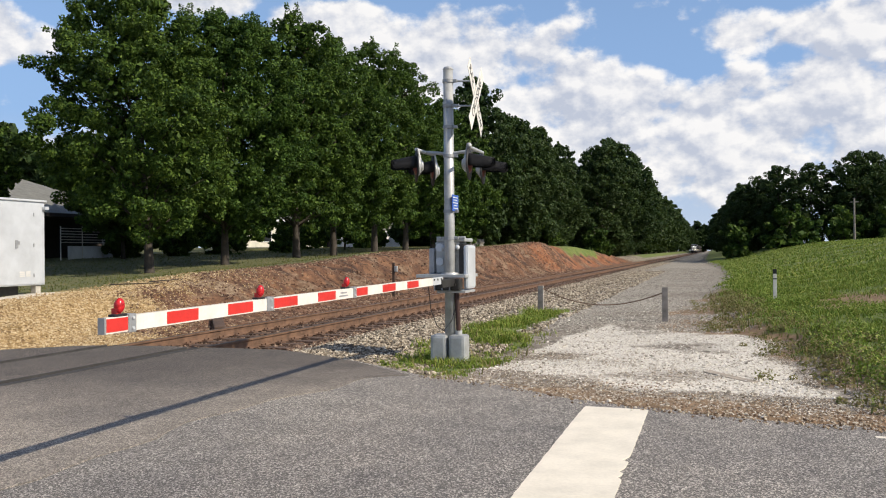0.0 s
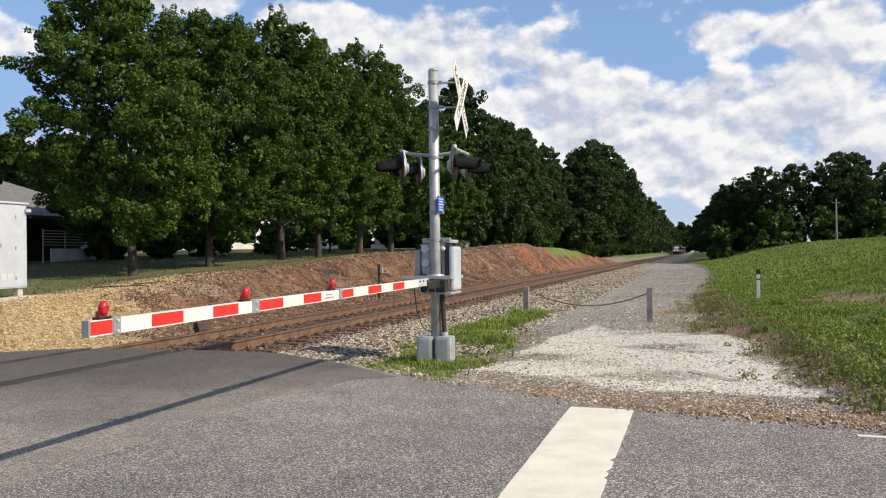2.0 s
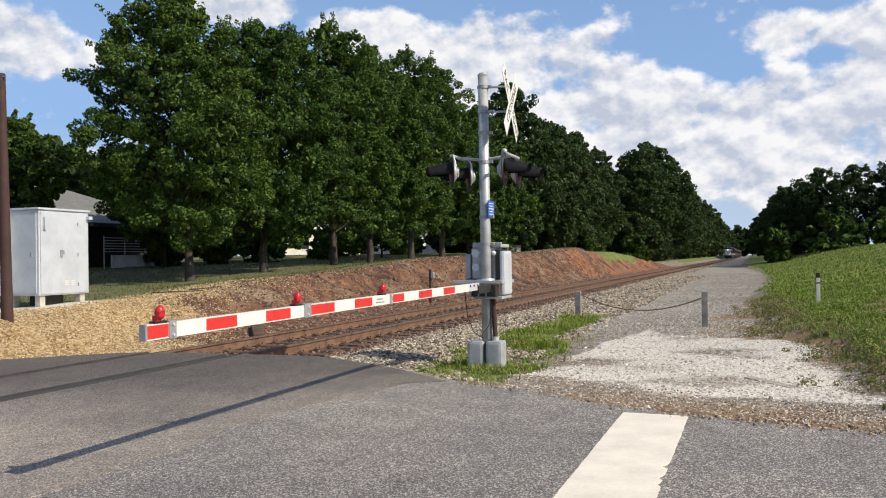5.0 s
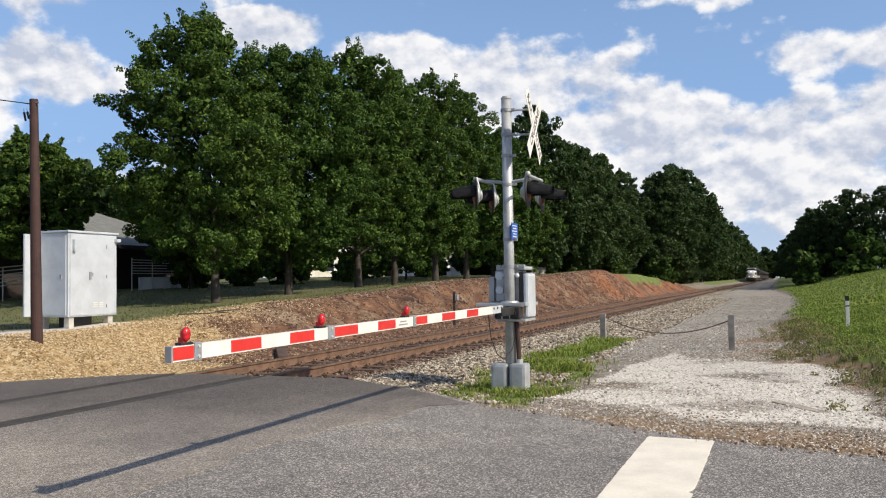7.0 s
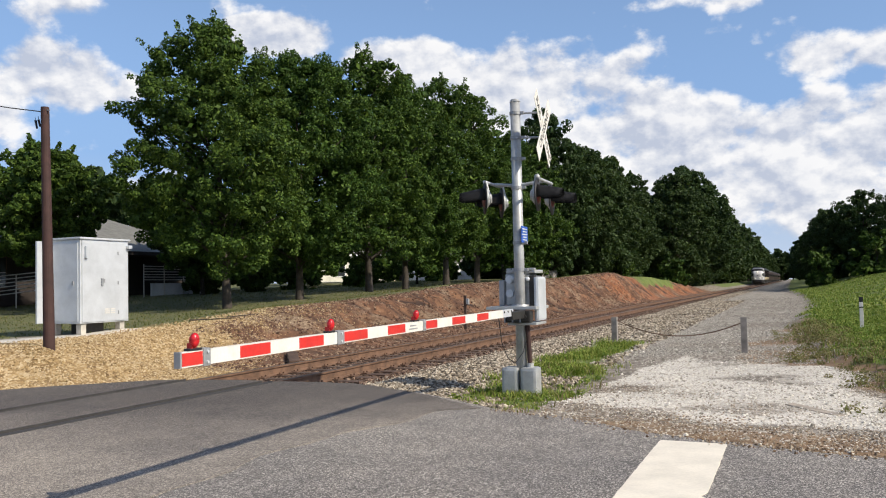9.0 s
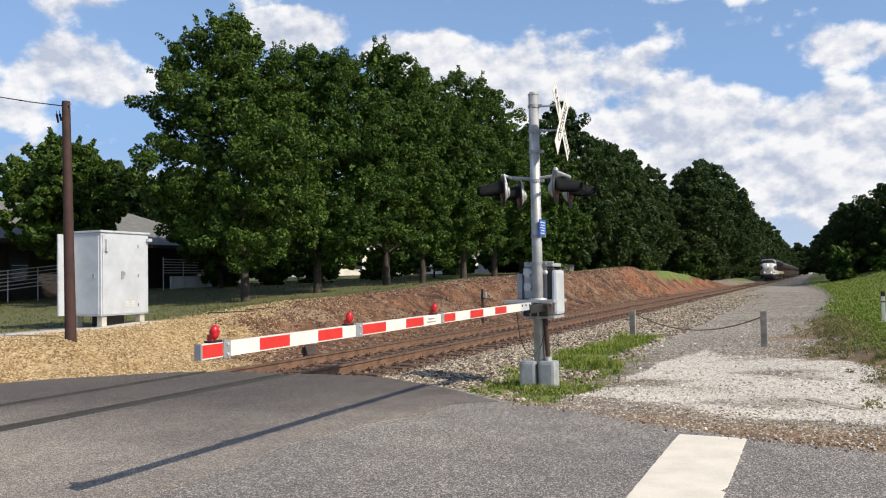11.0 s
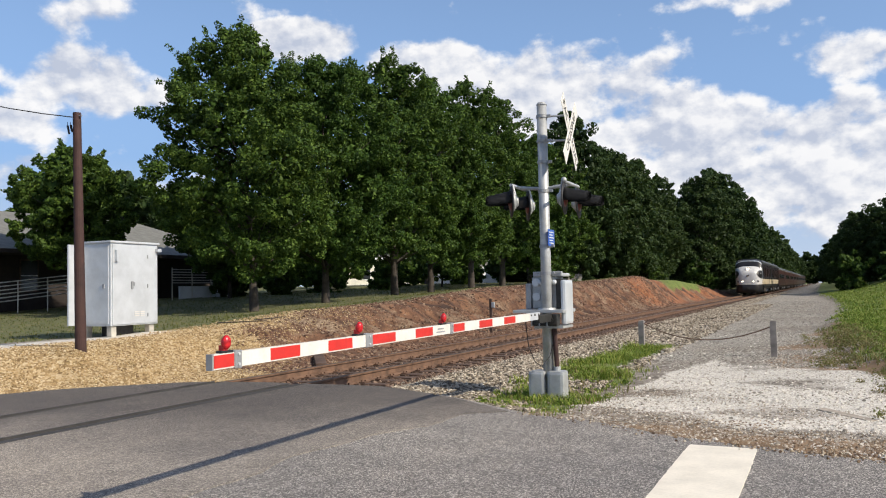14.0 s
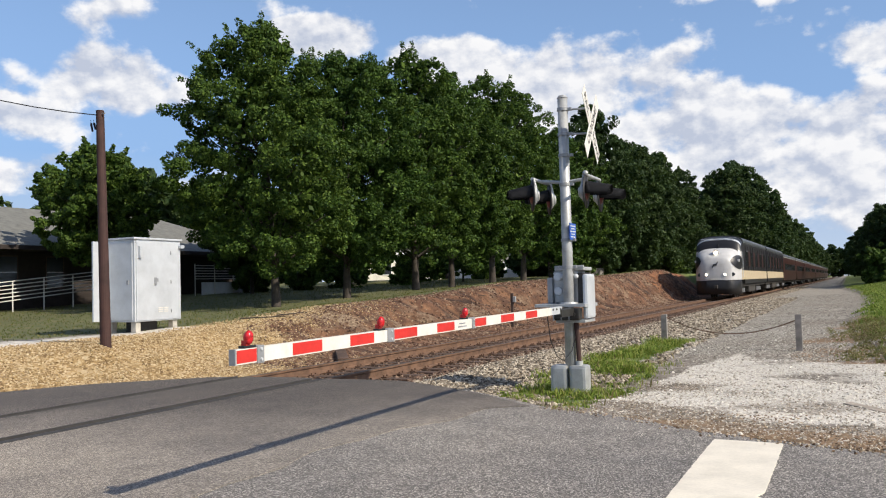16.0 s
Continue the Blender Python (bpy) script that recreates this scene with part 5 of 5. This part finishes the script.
    for y in np.arange(320, 640, 24):
        put(-18.5 + rnd.uniform(-1, 1), y, rnd.uniform(1.0, 1.3))
        put(4.5 + rnd.uniform(-1, 1.5), y, rnd.uniform(0.8, 1.0))
    for k in range(16):
        put(-40 + k * 5, 660 + rnd.uniform(-10, 10), rnd.uniform(1.1, 1.4))
    # near side wood
    for y in np.arange(112, 300, 9):
        put(4.2 + rnd.uniform(-0.6, 1.2), y, rnd.uniform(0.48, 0.62))
    for k in range(13):
        put(5.5 + k * 3.2 + rnd.uniform(-1, 1), 106 + rnd.uniform(-3, 6) - k * 1.0, rnd.uniform(0.52, 0.63))
    for k in range(7):
        put(18 + k * 6 + rnd.uniform(-1, 1), 112 + rnd.uniform(-3, 6), rnd.uniform(0.56, 0.72))
    # behind the houses
    for k in range(9):
        put(-75 + rnd.uniform(-4, 4), 20 + k * 11, rnd.uniform(0.6, 0.8))
    for k in range(11):
        put(-58 + rnd.uniform(-3, 3), 48 + k * 9, rnd.uniform(0.55, 0.7))
    # low shrubs along the houses
    for k, (x, y, R) in enumerate(((-29.3, 28.0, 0.9), (-29.6, 37.0, 1.0), (-28.5, 45.0, 1.3), (-27.0, 50.5, 1.3), (-29.0, 40.5, 1.3), (-29.5, 55.0, 1.5), (-27.5, 64.0, 1.5), (-31.0, 60.0, 1.3), (-29.0, 70.0, 1.4), (-16.5, 88.0, 1.6), (-14.8, 112.0, 2.6), (-26.0, 24.0, 0.7), (3.0, 100.0, 2.6), (8.0, 97.0, 3.0), (13.5, 98.0, 2.6), (18.0, 97.0, 2.8), (23.0, 98.0, 2.8), (28.0, 97.0, 2.6))):
        make_tree("shrub", "rounded green shrub near the trees", R * 1.5, R, 0.15, 80 + k, 50, 60, 0.16 + 0.05 * R, "leaf", (x, y, land1(x, y)), group="shrubs")


# ---- houses ----
def house(name, label, x0, x1, y0, y1, eave, ridge, wall, along="y", windows=(), rz=0.0):
    cx, cy = (x0 + x1) / 2, (y0 + y1) / 2
    h = thing(name, (cx, cy, land1(cx, cy) - 0.1), label, "house", rz=rz)
    x0, x1, y0, y1 = x0 - cx, x1 - cx, y0 - cy, y1 - cy
    windows = [(a - cy, b, c, d) for a, b, c, d in windows]
    part("wall", boxed(x0, x1, y0, y1, -0.3, eave), wall, h)
    bm = bmesh.new()
    o = 0.5
    oe = 1.7 if wall == "darkwall" else o
    xm, ym = (x0 + x1) / 2, (y0 + y1) / 2
    if along == "y":
        ends = [(xm, y0 + 2.5, ridge), (xm, y1 - 2.5, ridge)]
    else:
        ends = [(x0 + 2.5, ym, ridge), (x1 - 2.5, ym, ridge)]
    c = [bm.verts.new(q) for q in ((x0 - o, y0 - o, eave - 0.1), (x1 + oe, y0 - o, eave - 0.1), (x1 + oe, y1 + o, eave - 0.1), (x0 - o, y1 + o, eave - 0.1))]
    a, b = [bm.verts.new(q) for q in ends]
    if along == "y":
        fs = [(c[0], c[1], a), (c[1], c[2], b, a), (c[2], c[3], b), (c[3], c[0], a, b)]
    else:
        fs = [(c[0], c[1], b, a), (c[1], c[2], b), (c[2], c[3], a, b), (c[3], c[0], a)]
    for f in fs:
        bm.faces.new(f)
    bm.faces.new(c[::-1])
    bmesh.ops.recalc_face_normals(bm, faces=bm.faces)
    part("roof", bm, "roof", h, "grey shingle roof")
    part("fascia", boxed(x0 - o, x1 + oe, y0 - o, y1 + o, eave - 0.28, eave - 0.104), "darkwall" if wall == "darkwall" else "pale", h)
    for wy, wz, ww, wh in windows:
        w = part("window", boxed(x1 + 0.0, x1 + 0.05, wy - ww / 2, wy + ww / 2, wz, wz + wh, bevel=0.008), "pale" if wall != "darkwall" else "tie", h)
        part("pane", boxed(x1 + 0.05, x1 + 0.058, wy - ww / 2 + 0.07, wy + ww / 2 - 0.07, wz + 0.07, wz + wh - 0.07), "glass", w)
        part("glazing_bar", boxed(x1 + 0.058, x1 + 0.066, wy - ww / 2 + 0.07, wy + ww / 2 - 0.07, wz + wh / 2 - 0.02, wz + wh / 2 + 0.02), "pale", w)
    return h


def build_houses():
    house("bungalow", "long dark-walled bungalow with a grey shingle roof", -43, -33, 17, 41, 2.75, 5.0, "darkwall", windows=[(20.5, 0.8, 1.0, 1.5), (24.6, 0.8, 1.0, 1.5), (27.0, 0.8, 1.0, 1.5), (34, 0.8, 1.2, 1.4), (40, 0.8, 1.2, 1.4)])
    house("white_house", "cream-painted house behind the trees", -50, -41, 76, 86, 3.4, 5.6, "cream", windows=[(79, 1.0, 1.0, 1.4), (83, 1.0, 1.0, 1.4)], rz=-42)
    house("white_house", "small white-painted house behind the trees", -46, -39, 94, 103, 3.0, 5.2, "pale", windows=[(97, 1.0, 1.0, 1.4)], rz=-40)
    # white ramp rails and skirting in front of the bungalow
    r = thing("ramp_railing", (-31.2, 0, land1(-31.2, 27)), "white tubular ramp railing before the bungalow", "railing")
    for k in range(6):
        z = 0.18 + k * 0.16
        part("rail", tubed((0, 20.5, z - 0.1), (0, 28.0, z + 0.62), 0.022, n=6), "white", r)
    for y in np.arange(20.5, 28.5, 1.5):
        s = (y - 20.5) / 7.5 * 0.72
        part("upright", tubed((0, y, -0.4), (0, y, 0.90 + s), 0.025, n=6), "white", r)
    p = thing("porch_railing", (-30.6, 0, land1(-30.6, 36)), "white porch railing with a pale skirt", "railing")
    part("skirt", boxed(-0.1, 0.0, 34.2, 37.4, -0.2, 0.62), "pale", p)
    for k in range(6):
        part("rail", tubed((0.02, 33.6, 0.80 + k * 0.14), (0.02, 38.0, 0.80 + k * 0.14), 0.018, n=6), "white", p)
    for y in (33.6, 35.1, 36.6, 38.0):
        part("upright", tubed((0.02, y, -0.2), (0.02, y, 1.6), 0.025, n=6), "white", p)
    f = thing("plank_fence", (-20.0, 0, land1(-20, 75)), "low grey plank fence at the wood's edge", "fence")
    for k in range(10):
        part("plank", boxed(-0.02, 0.02, 70 + k * 0.5, 70.42 + k * 0.5, -0.2, 0.95), "wood", f)
    part("fence_rail", boxed(0.02, 0.06, 70, 75, 0.6, 0.7), "wood", f)


# ---- train ----
def loft(rings, cap=True):
    bm = bmesh.new()
    vs = [[bm.verts.new(p) for p in r] for r in rings]
    n = len(rings[0])
    for a, b in zip(vs, vs[1:]):
        for k in range(n):
            bm.faces.new((a[k], a[(k + 1) % n], b[(k + 1) % n], b[k]))
    if cap:
        bm.faces.new(vs[0])
        bm.faces.new(vs[-1][::-1])
    bmesh.ops.recalc_face_normals(bm, faces=bm.faces)
    return bm


def body_ring(y, w, top, bottom=0.95, roof=0.62, rows=2):
    """A carbody section: straight sides, arched roof."""
    side = [bottom + (top - roof - bottom) * k / rows for k in range(rows + 1)]
    pts = [(-w, y, z) for z in side]
    for k in range(1, 16):
        a = math.pi * k / 16
        pts.append((-w * math.copysign(abs(math.cos(a)) ** 0.62, math.cos(a)), y, top - roof + roof * math.sin(a) ** 0.75))
    pts += [(w, y, z) for z in side[::-1]]
    return pts


def truck(parent, y, axles=3):
    span = 1.1 * (axles - 1)
    t = part("truck", boxed(-1.15, 1.15, y - span / 2 - 0.7, y + span / 2 + 0.7, 0.35, 0.85, bevel=0.06), "grime", parent, "dark truck frame")
    for k in range(axles):
        yy = y - span / 2 + span * k / max(1, axles - 1) if axles > 1 else y
        for s in (-1, 1):
            bm = disc(bmesh.new(), (s * 0.76, yy, 0.46), (1, 0, 0), 0.46, 0.13, 24)
            part("wheel", bm, "grime", t)
            part("axle_box", boxed(s * 1.15 - 0.06, s * 1.15 + 0.10, yy - 0.16, yy + 0.16, 0.34, 0.64, bevel=0.03), "alu_dark", t)


def build_loco(name, label, nose=True):
    L = 21.4
    t = thing(name, (0, 0, 0), label, "locomotive", group="train")
    w = 1.53
    # nose and cab, from the front backwards
    if nose:
        prof = [(0.00, 0.62, 2.35, 0.6), (0.05, 0.84, 2.62, 0.75), (0.15, 1.03, 2.85, 0.85), (0.30, 1.17, 3.02, 0.92), (0.50, 1.29, 3.17, 0.95), (0.75, 1.39, 3.28, 0.95), (1.0, 1.45, 3.37, 0.93), (1.25, 1.50, 3.44, 0.9), (1.5, 1.53, 3.50, 0.88),
                (1.58, 1.53, 3.62, 0.86), (1.72, 1.53, 3.86, 0.82), (1.88, 1.53, 4.06, 0.78), (2.1, 1.53, 4.22, 0.72), (2.4, 1.53, 4.33, 0.66), (2.9, 1.53, 4.40, 0.62), (3.7, 1.53, 4.40, 0.62)]
        cols = np.array(prof).T
        fine = np.concatenate([np.linspace(0, 0.3, 9)[:-1], np.linspace(0.3, 2.2, 40)[:-1], np.linspace(2.2, 3.7, 6)])
        bm = loft([body_ring(y, float(np.interp(y, cols[0], cols[1])), float(np.interp(y, cols[0], cols[2])), 1.26, roof=float(np.interp(y, cols[0], cols[3])), rows=22) for y in fine])
        ob = smooth(part("nose", bm, "train_white", t, "rounded white bulldog nose with a black cab top"))
        for m in ("train_black", "train_black", "alu"):
            ob.data.materials.append(M[m])
        for f in ob.data.polygons:
            x, y, z = f.center
            f.material_index = 3 if 1.98 < y < 2.10 and z > 3.7 else 2 if 1.5 < y < 2.0 and z > 3.30 and abs(x) < 1.45 else 1 if (y > 1.5 and z > 3.3) or y > 2.0 else 0
        bm = loft([body_ring(y - 0.03 if y < 0.2 else y, ww + 0.012, 1.28, 0.30, roof=0.08) for y, ww, top, rf in prof[:9]])
        smooth(part("pilot", bm, "train_black", t, "black pilot below the nose"))
        part("window_post", boxed(-0.04, 0.04, 1.50, 1.75, 3.45, 3.80), "train_black", t)
        part("cab_rim", boxed(-1.2, 1.2, 1.96, 2.02, 4.20, 4.235), "alu", t, "pale rim over the windshield")

        def flank(y, z):
            """Half width of the nose at a place along and up it."""
            ww, top, rf = (float(np.interp(y, cols[0], cols[k])) for k in (1, 2, 3))
            if z <= top - rf:
                return ww
            sa = min(1.0, (z - top + rf) / rf) ** (1 / 0.75)
            return ww * max(0.0, 1 - sa * sa) ** 0.31

        for s in (-1, 1):
            bm = bmesh.new()
            grid = [[bm.verts.new((s * (flank(max(0.03, 1.03 + 0.85 * r / 6 * math.cos(a * math.pi / 20)), 2.48 + 0.49 * r / 6 * math.sin(a * math.pi / 20)) + 0.022), max(0.0, 1.03 + 0.85 * r / 6 * math.cos(a * math.pi / 20)) - 0.01, 2.48 + 0.49 * r / 6 * math.sin(a * math.pi / 20))) for a in range(40)] for r in range(1, 7)]
            bm.faces.new(grid[0])
            for g0, g1 in zip(grid, grid[1:]):
                for a in range(40):
                    bm.faces.new((g0[a], g0[(a + 1) % 40], g1[(a + 1) % 40], g1[a]))
            bmesh.ops.recalc_face_normals(bm, faces=bm.faces)
            smooth(part("flank_panel", bm, "train_black", t, "black oval panel on the nose's flank"))
            part("number_board", boxed(s * 1.42 - 0.06, s * 1.42 + 0.06, 0.72, 1.15, 2.52, 2.68, bevel=0.01), "train_white", t)
            part("lower_headlight", disc(bmesh.new(), (s * 0.62, 0.0, 1.66), (0, 1, 0), 0.085, 0.12, 18), "beam", t, "lit lower headlight")
            part("lamp_rim", disc(bmesh.new(), (s * 0.62, 0.05, 1.66), (0, 1, 0), 0.14, 0.14, 18), "alu", t)
            part("marker_light", disc(bmesh.new(), (s * 1.12, 0.28, 1.66), (0, 1, 0), 0.12, 0.20, 14), "glass", t)
            part("grab_rail", tubed((s * 1.55, 2.3, 1.4), (s * 1.57, 2.3, 3.2), 0.02, n=6), "alu", t)
        part("headlight", disc(bmesh.new(), (0, 0.30, 3.16), (0, 1, 0), 0.13, 0.10, 22), "beam", t, "lit main headlight")
        part("headlight_case", disc(bmesh.new(), (0, 0.48, 3.16), (0, 1, 0), 0.22, 0.32, 22), "train_white", t)
        part("coupler", boxed(-0.13, 0.13, -0.30, 0.12, 0.70, 0.95, bevel=0.03), "grime", t)
        # emblem as a plain dark shape
        bm = boxed(-0.16, 0.10, -0.04, 0.10, 2.28, 2.38, bevel=0.02)
        tube(bm, (0.08, -0.01, 2.34), (0.16, 0.0, 2.56), 0.04, 0.02, 6)
        tube(bm, (-0.14, -0.02, 2.30), (-0.22, -0.02, 2.12), 0.03, 0.02, 6)
        part("emblem", bm, "train_black", t, "small dark emblem")
        part("nose_plate", boxed(-0.35, 0.35, -0.03, 0.05, 1.28, 1.42, bevel=0.01), "white", t)
        y0 = 3.6
    else:
        y0 = 0.2
    bm = loft([body_ring(y, w, 4.40, 0.98) for y in (y0, y0 + 0.02, L - 0.2)])
    part("carbody", bm, "train_black", t, "long riveted carbody")
    part("side_band", boxed(-w - 0.012, w + 0.012, 1.75 if nose else y0, L - 0.25, 1.28, 1.92), "train_gold", t, "cream band along the side")
    bm = loft([body_ring(y, w + 0.03, 4.44, 3.85, roof=0.54) for y in (y0 - (0.8 if nose else 0), L - 0.15)])
    part("roof_sheet", bm, "train_roof", t)
    for s in (-1, 1):
        for k in range(9 if nose else 11):
            y = (4.6 if nose else 1.6) + k * 1.78
            part("side_window", boxed(s * (w + 0.004) - 0.015, s * (w + 0.004) + 0.015, y, y + 1.1, 2.25, 3.35, bevel=0.01), "train_maroon" if k % 2 else "glass", t)
            part("panel_rib", boxed(s * (w + 0.014) - 0.02, s * (w + 0.014) + 0.02, y - 0.36, y - 0.28, 1.93, 3.7), "train_black", t)
        part("roof_gutter", boxed(s * (w - 0.02) - 0.03, s * (w - 0.02) + 0.03, 3.0 if nose else y0, L - 0.2, 3.84, 3.90), "alu", t, "pale roof gutter line")
    for k in range(4):
        part("roof_fan", disc(bmesh.new(), (0, 7 + k * 3.2, 4.46), (0, 0, 1), 0.55, 0.16, 18), "train_roof", t)
    part("underframe", boxed(-1.35, 1.35, 1.2 if nose else 0.3, L - 0.3, 0.78, 1.05), "grime", t)
    part("fuel_tank", boxed(-1.3, 1.3, 8.4, 13.0, 0.30, 0.85, bevel=0.1), "grime", t)
    truck(t, 4.6)
    truck(t, 16.8)
    return t


def build_coach():
    L = 25.6
    t = thing("passenger_car", (0, 0, 0), "dark maroon streamlined passenger car", "passenger car", group="train")
    w = 1.52
    part("carbody", loft([body_ring(y, w, 4.2, 0.95) for y in (0.15, L - 0.15)]), "train_maroon", t)
    part("roof_sheet", loft([body_ring(y, w + 0.02, 4.24, 3.65, roof=0.54) for y in (0.1, L - 0.1)]), "train_roof", t)
    for s in (-1, 1):
        part("window_band", boxed(s * (w + 0.002) - 0.012, s * (w + 0.002) + 0.012, 2.6, L - 2.6, 2.15, 2.95), "train_black", t)
        for k in range(10):
            y = 3.2 + k * 1.95
            part("side_window", boxed(s * (w + 0.008) - 0.014, s * (w + 0.008) + 0.014, y, y + 1.4, 2.22, 2.88, bevel=0.01), "glass", t)
        part("roof_gutter", boxed(s * w - 0.03, s * w + 0.03, 0.2, L - 0.2, 3.64, 3.69), "alu", t)
    part("diaphragm", boxed(-0.55, 0.55, -0.2, 0.15, 1.1, 3.4, bevel=0.05), "grime", t)
    part("underframe", boxed(-1.3, 1.3, 0.3, L - 0.3, 0.70, 1.0), "grime", t)
    truck(t, 3.4, 2)
    truck(t, L - 3.4, 2)
    return t


TRAIN = []


def build_train():
    a = build_loco("streamlined_locomotive", "black and white streamlined diesel locomotive with lit headlights")
    b = build_loco("booster_locomotive", "black booster diesel locomotive with a cream band", nose=False)
    TRAIN.extend([(a, 0.0), (b, 21.9)])
    c = build_coach()
    TRAIN.append((c, 43.8))
    for k in range(1, 9):
        TRAIN.append((copy_thing(c, pose(0, 0, 0)), 43.8 + 26.1 * k))


def train_y(t):
    """The nose's place along the track."""
    return 60.0 + 23.5 * (16.0 - t)


def motions():
    for ob, back in TRAIN:
        walk(ob, [(t / 2, pose(TRACK_X, train_y(t / 2) + back, RAIL_Z)) for t in range(-1, 34)])


build_ground()
build_road()
build_arm(build_signal())
build_cabinet()
build_posts()
build_houses()
build_trees()
build_train()
build_stones()
build_grass()
build_weeds()
build_track()
motions()
